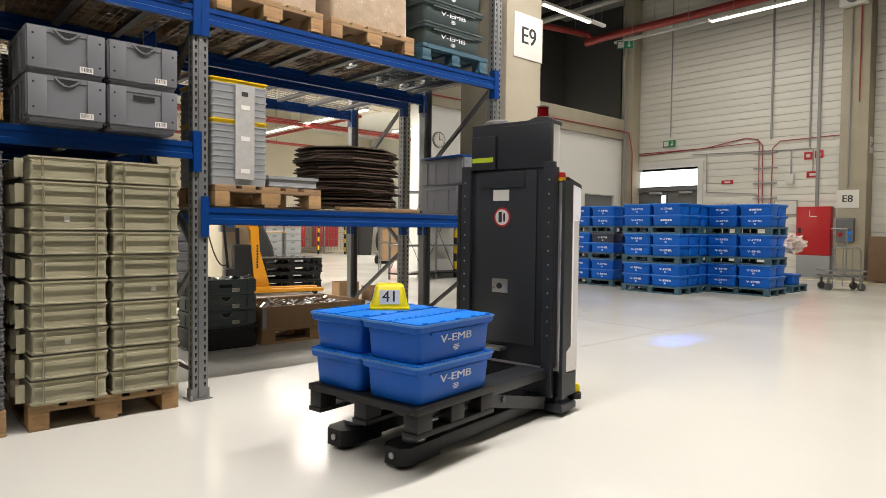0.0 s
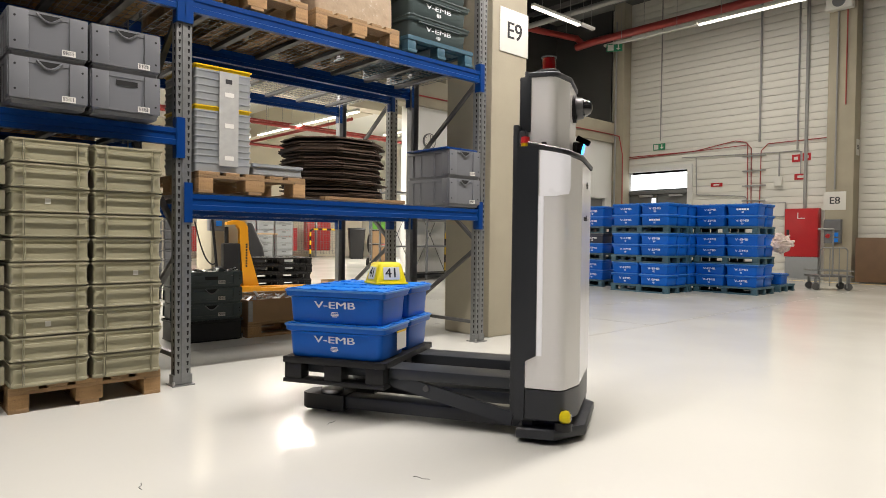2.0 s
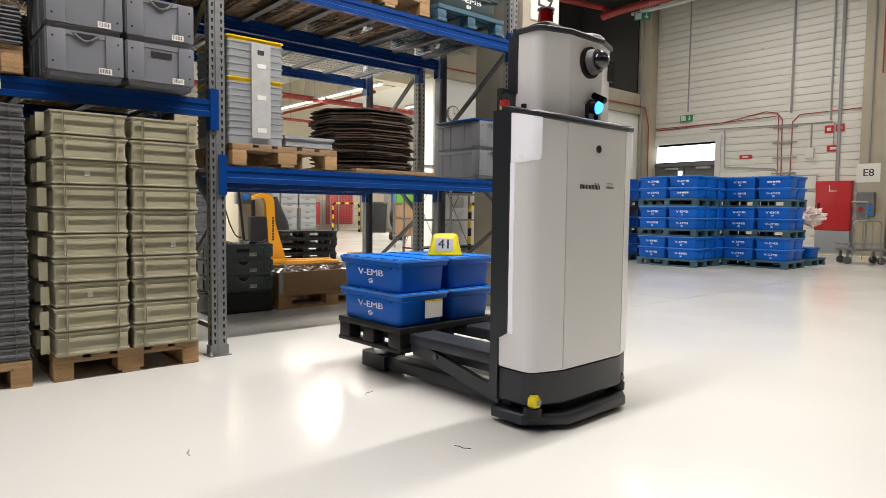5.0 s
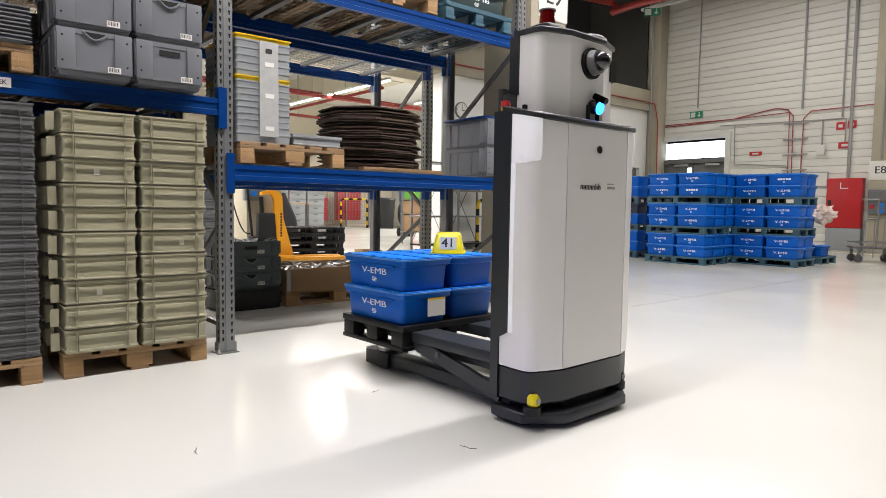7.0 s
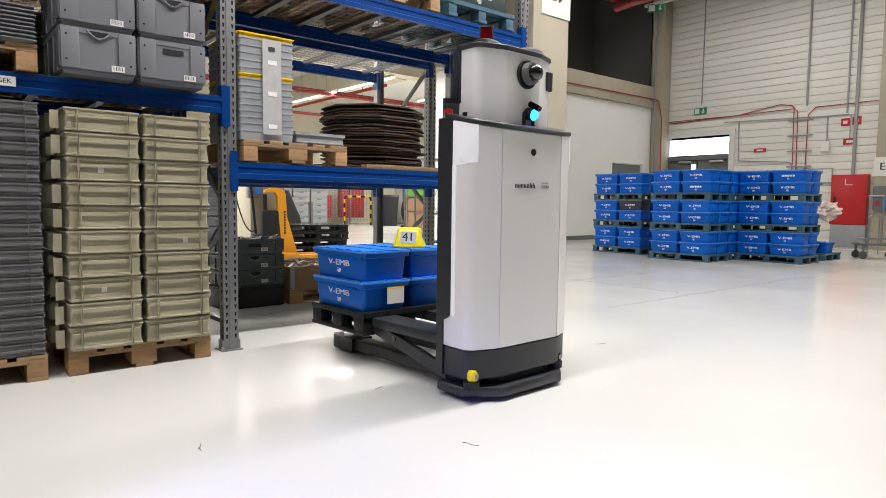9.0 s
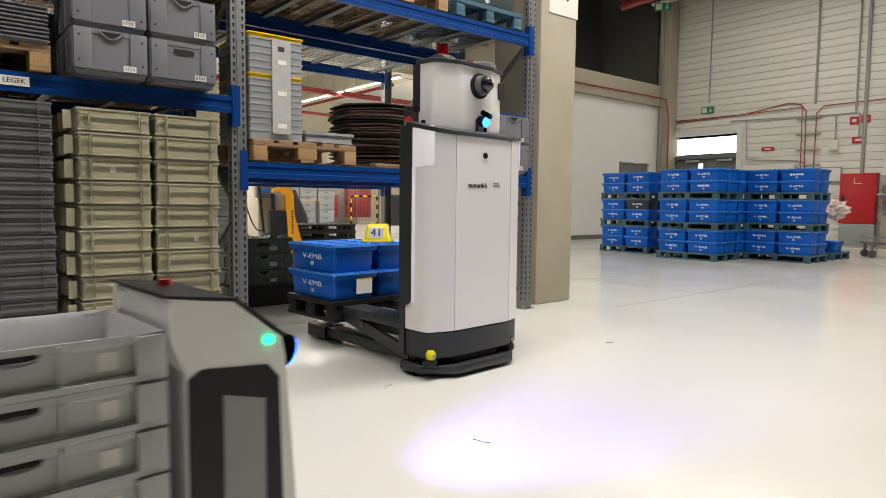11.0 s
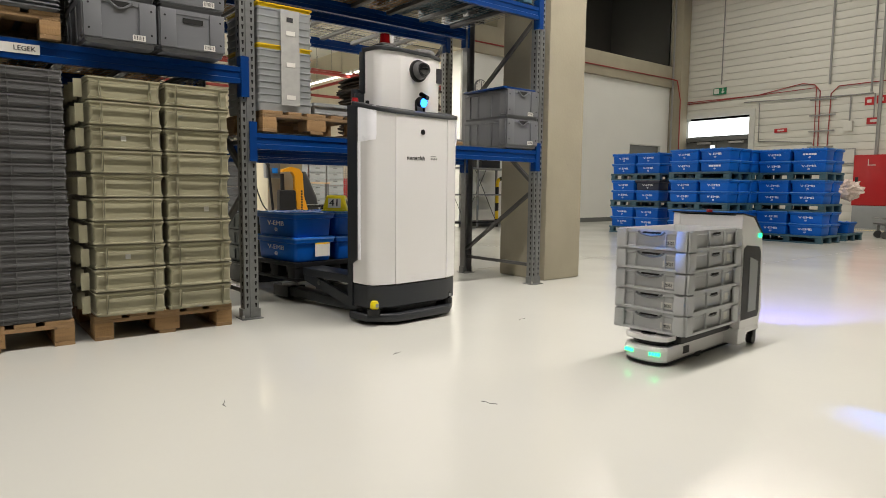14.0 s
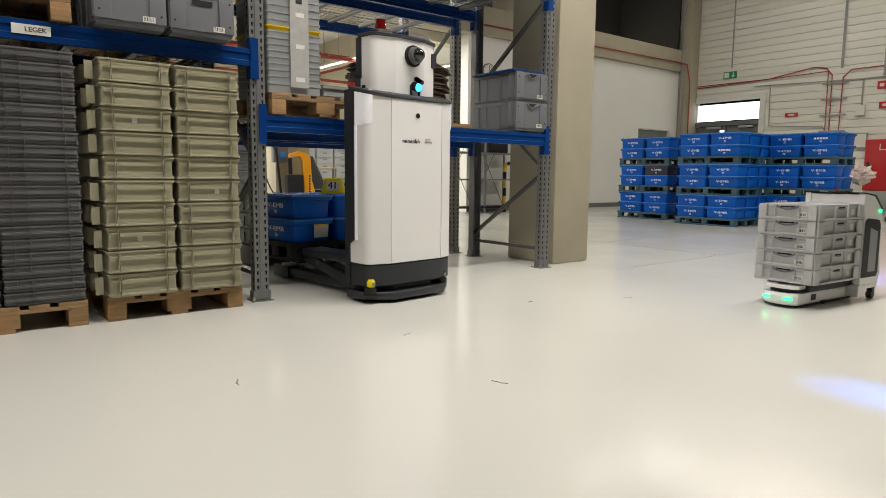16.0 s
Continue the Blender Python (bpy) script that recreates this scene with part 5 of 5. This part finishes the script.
tube_fixture((9.2, 4.72, 6.0), (10.9, 4.72, 6.0))
tube_fixture((10.95, 4.72, 6.0), (11.5, 4.72, 6.0), False)
tube_fixture((12.85, 2.75, 6.0), (12.85, 0.2, 6.0))
tube_fixture((12.85, 5.3, 6.0), (12.85, 2.8, 6.0), False)
tube_fixture((12.85, 0.15, 6.0), (12.85, -3.0, 6.0))
for y0, y1 in ((9.0, 11.6), (11.8, 14.4), (15.0, 18.0)):
    tube_fixture((7.65, y0, 4.1), (7.65, y1, 4.1))
tube_fixture((11.5, 10.4, 4.4), (11.5, 13.0, 4.4))
pipe_run("sprinkler_pipe", [(16.2, 8.6, 7.4), (16.2, 7.9, 7.45), (16.2, -4.0, 7.45)], 0.12, M_redpipe, "thick red sprinkler main under the roof", "pipe", 14, 8.6)
pipe_run("sprinkler_pipe", [(16.2, 8.3, 7.4), (16.2, 8.6, 7.7), (13.2, 9.3, 7.7)], 0.1, M_redpipe, "thick red sprinkler pipe in the recess", "pipe", 14, 8.6)
for y, z in ((13.0, 4.3), (12.0, 4.05), (17.0, 4.2)):
    pipe_run("sprinkler_pipe", [(-6, y, z), (12, y, z)], 0.05, M_redpipe, "thin red sprinkler pipe under the low ceiling", "pipe", 8, 5.6)
pipe_run("sprinkler_pipe", [(9.2, 11.55, 4.45), (9.2, 20, 4.45)], 0.05, M_redpipe, "thin red sprinkler pipe under the low ceiling", "pipe", 8, 5.6)
pipe_run("duct_pipe", [(14.6, 9.5, 8.0), (14.6, -6, 8.0)], 0.14, M_steelbeam, "dark steel pipe under the roof", "pipe", 12, 8.6)
pipe_run("duct_pipe", [(13.4, 9.5, 7.4), (13.4, -6, 7.4)], 0.08, M_cable, "grey pipe under the roof", "pipe", 12, 8.6)
for x in (4.5, 9.0, 13.8):
    struct("roof_beam", bx(x - 0.15, x + 0.15, -15.9, YW + 2.5, 7.9, 8.58), M_steelbeam, "dark steel roof beam", "beam")
for y in (-9.0, -3.0, 3.0):
    struct("roof_purlin", bx(-13.9, XW - 0.1, y - 0.06, y + 0.06, 8.3, 8.58), M_steelbeam, "dark steel purlin", "beam")
# floor joints
for a in ((-4.0, 12.0, 1.18, 1.19), (3.6, 16.4, -0.45, -0.44)):
    struct("floor_joint", bx(a[0], a[1], a[2], a[3], 0.0005, 0.0015), M_joint, "thin dark joint in the epoxy floor", "joint")
struct("floor_joint", bx(5.2, 5.21, -0.4, 7.3, 0.0005, 0.0015), M_joint, "thin dark joint in the epoxy floor", "joint")
struct("floor_line", bx(XW - 1.2, XW - 1.1, -8, 4.6, 0.0005, 0.0015), M_yellow, "yellow painted floor line by the wall", "floor marking")

# ---- behind the racking --------------------------------------------------
j = thing("pallet_jack", "yellow electric pallet jack with black mast parts", "pallet jack", pose(2.84, 6.02, 0, 0, 0, -14))
prof = [(0.36, 0.1), (0.62, 0.1), (0.44, 0.75), (0.42, 1.13), (0.36, 1.21), (0.22, 1.24), (0.08, 1.19), (0.08, 1.15), (0.24, 1.16), (0.29, 1.08), (0.3, 0.75)]
part("tower", loft(bmesh.new(), [[(x, -0.1, z) for x, z in prof], [(x, 0.1, z) for x, z in prof]]), M_orange, j)
for y in (-0.19, 0.19):
    part("fork", box(box(bmesh.new(), 0.35, 1.5, y - 0.08, y + 0.08, 0.05, 0.11, 0.015), 0.3, 0.6, y - 0.08, y + 0.08, 0.05, 0.14, 0.01), M_orange, j)
    part("roller", rod(bmesh.new(), (1.36, y - 0.05, 0.04), (1.36, y + 0.05, 0.04), 0.04, 14), M_black, j)
bm = bmesh.new()
for k in range(9):
    box(bm, 0.385, 0.415, -0.1025, -0.101, 0.45 + k * 0.045, 0.45 + k * 0.045 + 0.034)
part("maker_mark", bm, M_ink, j, "dark maker's mark")
part("motor", bx(0.02, 0.3, -0.14, 0.14, 0.12, 0.85, 0.04), M_black, j)
part("mast_tube", rod(bmesh.new(), (0.1, -0.06, 0.2), (0.08, -0.06, 1.12), 0.035, 12), M_black, j)
part("tiller", rod(rod(bmesh.new(), (-0.05, 0.0, 0.35), (-0.13, 0.02, 1.25), 0.022, 10), (-0.13, 0.02, 1.25), (-0.22, 0.04, 1.38), 0.02, 10), M_black, j)
part("tiller_grip", rod(rod(bmesh.new(), (-0.22, -0.12, 1.38), (-0.22, 0.2, 1.38), 0.02, 10), (-0.13, -0.12, 1.25), (-0.22, -0.12, 1.38), 0.015, 8), M_black, j)
part("wheel_housing", bx(-0.12, 0.1, -0.13, 0.13, 0.26, 0.46, 0.06), M_black, j)
part("wheel", rod(bmesh.new(), (-0.02, -0.05, 0.11), (-0.02, 0.05, 0.11), 0.11, 18), M_black, j)
part("guard", bx(-0.1, 0.1, -0.12, -0.1, 0.03, 0.2, 0.01), M_yellow, j)
pts = [(-0.4 + 0.35 * u, 0.02, 1.2 - 1.1 * u * (1.6 - u) + 0.0) for u in [k / 12 for k in range(13)]]
bm = bmesh.new()
for p, q in zip(pts, pts[1:]):
    rod(bm, p, q, 0.011, 6)
part("cable", bm, M_black, j)

bp = plastic_pallet(pose(4.36, 7.05, 0, 0, 0, -9), 1.2, 0.8, "black plastic pallet in a stack behind the jack", M_black)
for k in range(1, 4):
    copy_thing(bp, pose(4.36 + rnd.uniform(-0.02, 0.02), 7.05, k * 0.142, 0, 0, -9 + rnd.uniform(-1, 1)))

# collar crate on a pallet, full of metal parts
wp = copy_thing(pal0, pose(1.78, 1.93, 0, 0, 0, 90))
wp["label"] = "wooden pallet under a timber collar crate"
cc = thing("collar_crate", "timber collar crate with steel hinges, full of metal parts", "crate", pose(1.78, 1.93, 0.1445))
for nm, a in (("side_board", (-0.6, 0.6, -0.4, -0.38)), ("side_board", (-0.6, 0.6, 0.38, 0.4)), ("end_board", (-0.6, -0.58, -0.38, 0.38)), ("end_board", (0.58, 0.6, -0.38, 0.38))):
    part(nm, bx(*a, 0, 0.22, 0.003), M_card, cc)
for x, y in ((-0.575, -0.404), (0.575, -0.404)):
    part("hinge", bx(x - 0.022, x + 0.022, y - 0.006, y + 0.003, 0.01, 0.21), M_galv, cc)
bm = bmesh.new()
rp = random.Random(11)
for k in range(170):
    c = Vector((rp.uniform(-0.54, 0.54), rp.uniform(-0.34, 0.34), rp.uniform(0.1, 0.215)))
    d = Vector((rp.uniform(-1, 1), rp.uniform(-1, 1), rp.uniform(-0.4, 0.4))).normalized() * rp.uniform(0.03, 0.07)
    strut(bm, c - d, c + d, 0.03, 0.006)
part("scrap", bm, M_chrome, cc, "loose bright metal parts")["kind"] = "stuff"
t = thing("base_tub", "black plastic tub under dark crates", "tub", pose(0.83, 1.75, 0))
part("tub", crate_shell(0.62, 0.42, 0.2, 0.01, 0.006, 0.02), M_black, t)
for k in range(3):
    b = handle_box(pose(0.83, 1.54, 0.2 + k * 0.15), "dark grey-green crate with barcode label, stacked", w=0.6, d=0.4, h=0.148, scoop=(k < 2), mt=M_green)
t = thing("metal_parts_heap", "bright metal parts lying in the top crate", "metal parts", pose(0.83, 1.74, 0.62))
bm = bmesh.new()
for k in range(60):
    c = Vector((rp.uniform(-0.25, 0.25), rp.uniform(-0.15, 0.15), rp.uniform(0.0, 0.04)))
    d = Vector((rp.uniform(-1, 1), rp.uniform(-1, 1), rp.uniform(-0.4, 0.4))).normalized() * rp.uniform(0.03, 0.06)
    strut(bm, c - d, c + d, 0.025, 0.006)
part("pieces", bm, M_chrome, t)["kind"] = "stuff"

for x, y, w, d, h in ((3.95, 4.3, 0.35, 0.3, 0.3), (4.55, 4.15, 0.6, 0.3, 0.22)):
    t = thing("carton", "open brown cardboard carton on the floor", "carton", pose(x, y, 0, 0, 0, -8), "cartons")
    part("shell", crate_shell(w, d, h, 0.004, 0.006, 0.01), M_card, t)


def crate_stack(x0, y0, nx, nz, w, h, a, mt, label, z0=0.0, d=0.3):
    first = None
    for i in range(nx):
        for k in range(nz):
            m = pose(x0, y0, z0, 0, 0, a) @ pose(i * (w + 0.02), 0, k * h)
            if first is None:
                first = thing("small_crate", label, "crate", m, "background crates")
                bm = crate_shell(w, d, h - 0.004, 0.01, 0.005, 0.02)
                box(bm, -w / 2 + 0.03, w / 2 - 0.03, -d / 2 - 0.004, -d / 2 + 0.006, 0.03, 0.05)
                part("tub", bm, mt, first)
                part("grip", bx(-0.06, 0.06, -d / 2 - 0.0045, -d / 2 + 0.004, h - 0.075, h - 0.045), M_greyd, first)
            else:
                copy_thing(first, m)


crate_stack(6.7, 13.2, 3, 9, 0.5, 0.19, -20, M_greyl, "pale grey stacking crate in a far stack")
crate_stack(5.75, 12.4, 1, 8, 0.45, 0.2, -20, M_grey, "grey stacking crate in a far stack")
crate_stack(1.65, 5.9, 2, 9, 0.4, 0.15, -15, M_grey, "grey stacking crate beside the concrete column")
t = thing("work_table", "wooden topped table among the far crates", "table", pose(6.35, 11.6, 0, 0, 0, -20))
part("top", bx(-0.4, 0.4, -0.3, 0.3, 1.0, 1.03, 0.004), M_wood, t)
for x in (-0.36, 0.36):
    for y in (-0.26, 0.26):
        part("leg", bx(x - 0.02, x + 0.02, y - 0.02, y + 0.02, 0, 1.0), M_galvd, t)
t = thing("tow_tractor", "black covered tow tractor with steering wheel", "tractor", pose(4.85, 9.4, 0, 0, 0, -20))
part("cover", loft(bmesh.new(), [rrect(0.75, 0.8, 0.08, 0.15, cx=0.1), rrect(0.6, 0.75, 0.1, 0.7, cx=0.08), rrect(0.3, 0.6, 0.08, 1.25)]), M_black, t)
bm = bmesh.new()
for k in range(16):
    a, b = 2 * math.pi * k / 16, 2 * math.pi * (k + 1) / 16
    rod(bm, (-0.12 + 0.17 * math.cos(a), -0.1, 1.42 + 0.15 * math.sin(a)), (-0.12 + 0.17 * math.cos(b), -0.1, 1.42 + 0.15 * math.sin(b)), 0.014, 6)
rod(bm, (-0.12, -0.1, 1.27), (-0.05, 0.1, 1.1), 0.03, 8)
part("steering_wheel", bm, M_black, t)
part("wheel", rod(bmesh.new(), (0.1, -0.42, 0.16), (0.1, 0.42, 0.16), 0.16, 16), M_black, t)
t = thing("control_box", "grey-blue socket box on the concrete column", "socket box", pose(2.82, 6.29, 1.25))
part("body", bx(-0.1, 0.16, -0.12, 0, -0.2, 0.25, 0.015), M_grey, t)
for z in (-0.08, 0.1):
    part("outlet", bx(0.0, 0.1, -0.145, -0.12, z - 0.04, z + 0.05, 0.006), M_blid, t)


def hoop(m, w, h, label):
    t = thing("guard_hoop", label, "guard rail", m, "guard hoops")
    pts = [(0, 0, 0), (0, 0, h - 0.12), (0.04, 0, h - 0.03), (0.12, 0, h), (w - 0.12, 0, h), (w - 0.04, 0, h - 0.03), (w, 0, h - 0.12), (w, 0, 0)]
    dist = 0.0
    step = 0.19
    for p, q in zip(pts, pts[1:]):
        p, q = Vector(p), Vector(q)
        L = (q - p).length
        s = 0.0
        while s < L - 1e-4:
            e = min(L, s + step - (dist % step))
            k = int((dist + 1e-6) / step)
            part("band", rod(bmesh.new(), p + (q - p) * s / L, p + (q - p) * e / L, 0.042, 12), M_yellow if k % 2 else M_black, t)
            dist += e - s + 1e-5
            s = e
    return t


hoop(pose(8.85, 7.0, 0), 1.6, 1.15, "yellow and black steel guard hoop before the white wall")
hoop(pose(12.8, 19.9, 0, 0, 0, -24), 1.15, 1.25, "yellow and black steel guard hoop far behind")
# shelf unit by the white wall
t = thing("shelf_unit", "bare galvanised shelf unit with crossed braces", "shelf", pose(7.05, 6.8, 0))
for x in (0, 1.0, 2.0):
    for y in (0.0, 0.45):
        part("post", bx(x - 0.02, x + 0.02, y - 0.02, y + 0.02, 0, 2.1), M_galv, t)
for z in (0.12, 0.75, 1.35, 1.95):
    part("shelf_board", bx(-0.02, 2.02, -0.03, 0.48, z, z + 0.035), M_galv if z > 0.2 else M_black, t)
for x in (0, 1.0):
    part("cross_brace", strut(strut(bmesh.new(), (x, 0.46, 0.15), (x + 1.0, 0.46, 1.95), 0.02, 0.004), (x + 1.0, 0.465, 0.15), (x, 0.465, 1.95), 0.02, 0.004), M_galvd, t)
t = thing("dark_case", "black equipment case on the shelf unit", "case", pose(8.45, 6.95, 1.386))
part("body", bx(-0.3, 0.3, -0.15, 0.15, 0, 0.22, 0.02), M_black, t)
# small parts rack with cartons and a green crate
t = thing("parts_stand", "small steel stand holding cartons", "stand", pose(8.6, 9.3, 0, 0, 0, -30))
for x in (-0.25, 0.25):
    for y in (-0.2, 0.2):
        part("leg", bx(x - 0.015, x + 0.015, y - 0.015, y + 0.015, 0, 1.4), M_galv, t)
for z in (0.3, 0.78, 1.15):
    part("shelf_board", bx(-0.27, 0.27, -0.22, 0.22, z, z + 0.02), M_galv, t)
for z, h, mt, nm in ((0.321, 0.44, M_card, "carton"), (0.801, 0.33, M_card, "carton"), (1.171, 0.35, mat("green_plastic", (0.12, 0.36, 0.05), 0.45), "green_crate")):
    t = thing(nm, "brown carton on the steel stand" if nm == "carton" else "green plastic crate on the steel stand", nm.replace("_", " "), pose(8.6, 9.3, z, 0, 0, -30))
    part("shell", crate_shell(0.46, 0.38, h, 0.006, 0.006, 0.02), mt, t)
t = thing("hose_reel", "red hose reel trolley on wheels", "hose reel", pose(11.0, 12.6, 0, 0, 0, 30))
part("side_plate", loft(bmesh.new(), [[(x, y, z) for x, z in ((-0.3, 0.1), (0.2, 0.08), (0.28, 0.9), (0.1, 1.4), (-0.05, 1.4), (-0.2, 0.9))] for y in (-0.2, -0.17)]), M_red, t)
part("drum", rod(bmesh.new(), (0.05, -0.16, 0.75), (0.05, 0.25, 0.75), 0.4, 24), M_black, t)
part("wheel", rod(bmesh.new(), (-0.28, -0.25, 0.14), (-0.28, 0.25, 0.14), 0.14, 18), M_black, t)
for x, y, c, lab in ((14.3, 18.6, M_black, "black wheeled waste bin"), (15.2, 18.2, M_black, "black wheeled waste bin with white notice"), (16.0, 19.4, M_blid, "large blue container far behind")):
    t = thing("waste_bin", lab, "bin", pose(x, y, 0, 0, 0, -30), "waste bins")
    part("body", loft(bmesh.new(), [rrect(0.55, 0.6, 0.05, 0.0), rrect(0.7, 0.75, 0.05, 1.25 if c is M_black else 1.7)]), c, t)
    part("lid", loft(bmesh.new(), [rrect(0.74, 0.8, 0.05, 1.25 if c is M_black else 1.7), rrect(0.7, 0.75, 0.05, 1.33 if c is M_black else 1.8)]), c, t)
f = thing("mesh_fence", "grey wire mesh fence before red cabinets", "fence", pose(7.5, 20.6, 0))
for k in range(7):
    part("post", bx(k * 1.2 - 0.03, k * 1.2 + 0.03, -0.03, 0.03, 0, 2.2), M_galv, f)
bm = bmesh.new()
for k in range(90):
    box(bm, k * 0.08 - 0.004, k * 0.08 + 0.004, -0.004, 0.004, 0.15, 2.15)
for k in range(26):
    box(bm, 0, 7.2, -0.008, -0.004, 0.15 + k * 0.08 - 0.004, 0.15 + k * 0.08 + 0.004)
part("wire_mesh", bm, M_galv, f)["kind"] = "stuff"
for k in range(4):
    t = thing("red_cabinet", "red steel cabinet behind the mesh fence", "cabinet", pose(8.6 + k * 1.7, 20.85, 0), "red cabinets")
    part("body", bx(-0.6, 0.6, -0.2, 0.14, 0.3, 1.7 if k % 2 else 1.3, 0.02), M_red, t)

# ---- by the far wall ------------------------------------------------------
c = thing("hand_cart", "steel tube hand cart with grey deck and castors", "cart", pose(13.2, 0.05, 0, 0, 0, -55))
part("deck", bx(-0.38, 0.38, -0.25, 0.25, 0.27, 0.31, 0.01), M_greyd, c)
for x in (-0.3, 0.3):
    for y in (-0.2, 0.2):
        w = part("castor", strut(bmesh.new(), (x, y, 0.27), (x, y, 0.12), 0.05, 0.03), M_galv, c)
        part("wheel", rod(bmesh.new(), (x, y - 0.02, 0.075), (x, y + 0.02, 0.075), 0.075, 16), M_galvd, w)


def bent(pts, r, nm, mt=M_galv):
    bm = bmesh.new()
    for p, q in zip(pts, pts[1:]):
        rod(bm, p, q, r, 8)
    part(nm, bm, mt, c)


bent([(-0.25, -0.27, 0.05), (-0.25, -0.27, 0.82), (-0.2, -0.27, 0.87), (0.2, -0.27, 0.87), (0.25, -0.27, 0.82), (0.25, -0.27, 0.05)], 0.014, "tube_frame")
bent([(-0.07, -0.27, 0.1), (-0.07, -0.27, 0.87)], 0.01, "tube_bar")
bent([(0.1, -0.27, 0.1), (0.1, -0.27, 0.87)], 0.01, "tube_bar")
bent([(-0.38, -0.25, 0.4), (0.38, -0.25, 0.4), (0.38, 0.25, 0.4), (-0.38, 0.25, 0.4), (-0.38, -0.25, 0.4)], 0.012, "tube_rail")
bent([(-0.02, -0.27, 0.3), (-0.02, -0.27, 1.25), (-0.3, -0.27, 1.25)], 0.018, "handle")
t = thing("brown_bench", "dark brown low cabinet beside the column", "cabinet", pose(16.3, -0.25, 0))
part("body", bx(-0.3, 0.3, -1.1, 0.55, 0.04, 1.1, 0.01), M_bench, t)
copy_thing(first_pal, pose(11.95, 1.0, 0, 0, 0, 90))
copy_thing(first_box, pose(11.9, 0.72, 0.14, 0, 0, -90))
t = thing("film_bag", "crumpled clear film bag with red print on the box stock", "plastic bag", pose(11.35, 0.42, 0.95))
bm = bmesh.new()
bmesh.ops.create_icosphere(bm, subdivisions=4, radius=0.3)
for v in bm.verts:
    k = 1 + 0.5 * noise.noise(v.co * 7) + 0.3 * noise.noise(v.co * 17)
    v.co = Vector((v.co.x * 1.0 * k, v.co.y * 0.85 * k, v.co.z * 0.55 * k))
part("film", bm, M_film, t)
# small dark threads and scuffs lying on the floor
for x, y, a in ((0.28, -1.35, 20), (-0.75, -1.6, 70), (0.15, -2.25, 110), (1.5, -1.1, 10), (2.2, -1.4, 160)):
    t = thing("thread", "short dark thread lying on the floor", "thread", pose(x, y, 0.0015, 0, 0, a), "floor threads")
    bm = bmesh.new()
    pts = [(-0.03, 0.0, 0), (0.0, 0.012, 0), (0.02, 0.003, 0), (0.045, 0.006, 0)]
    for p, q in zip(pts, pts[1:]):
        rod(bm, p, q, 0.0012, 5)
    part("fibre", bm, M_hole, t)


TRUCK = [
    (0, 1.46, -1.396, 99.0), (0.5, 1.466, -1.549, 84.7), (1, 1.411, -1.73, 66.5), (1.5, 1.316, -1.88, 48.5), (2, 1.149, -2.018, 29.3),
    (2.5, 0.99, -2.081, 12.4), (3, 0.902, -2.094, 4.1), (3.5, 0.885, -2.095, 2.5), (4, 0.877, -2.094, 2.0), (4.5, 0.875, -2.092, 1.8),
    (7, 0.872, -2.056, 1.5), (7.5, 0.872, -1.984, 1.5), (8, 0.876, -1.861, 1.7), (8.5, 0.879, -1.738, 1.8), (9, 0.881, -1.618, 2.2),
    (11.5, 0.902, -1.03, 5.0), (12, 0.901, -0.92, 5.4), (12.5, 0.898, -0.814, 5.7), (13, 0.896, -0.695, 6.0), (13.5, 0.898, -0.568, 6.2),
    (14, 0.898, -0.437, 6.4), (14.5, 0.898, -0.353, 6.6), (15, 0.899, -0.311, 6.7), (15.5, 0.898, -0.29, 6.8), (16, 0.895, -0.271, 6.9),
]
AGV = [
    (0, -12.2, -3.3, 4.4), (9, -3.4, -2.63, 4.4), (11.5, -0.885, -2.43, 4.4), (12, -0.355, -2.39, 4.4), (12.5, 0.154, -2.35, 4.4), (13, 0.662, -2.31, 4.4), (13.5, 1.171, -2.275, 4.4), (14, 1.679, -2.238, 3.8),
    (14.5, 2.105, -2.225, 2.4), (15, 2.515, -2.215, 0.2), (15.5, 2.89, -2.215, -2.4), (16, 3.27, -2.225, -5.0),
]


def motions():
    trows = [(t, pose(x, y, 0, 0, 0, a)) for t, x, y, a in TRUCK]
    walk(truck, trows)
    for ob, m in LOAD:
        walk(ob, [(t, p @ m) for t, p in trows])
    arows = [(t, pose(x, y, 0, 0, 0, a)) for t, x, y, a in AGV]
    walk(agv, arows)
    for ob, m in TOTES:
        walk(ob, [(t, p @ m) for t, p in arows])


motions()
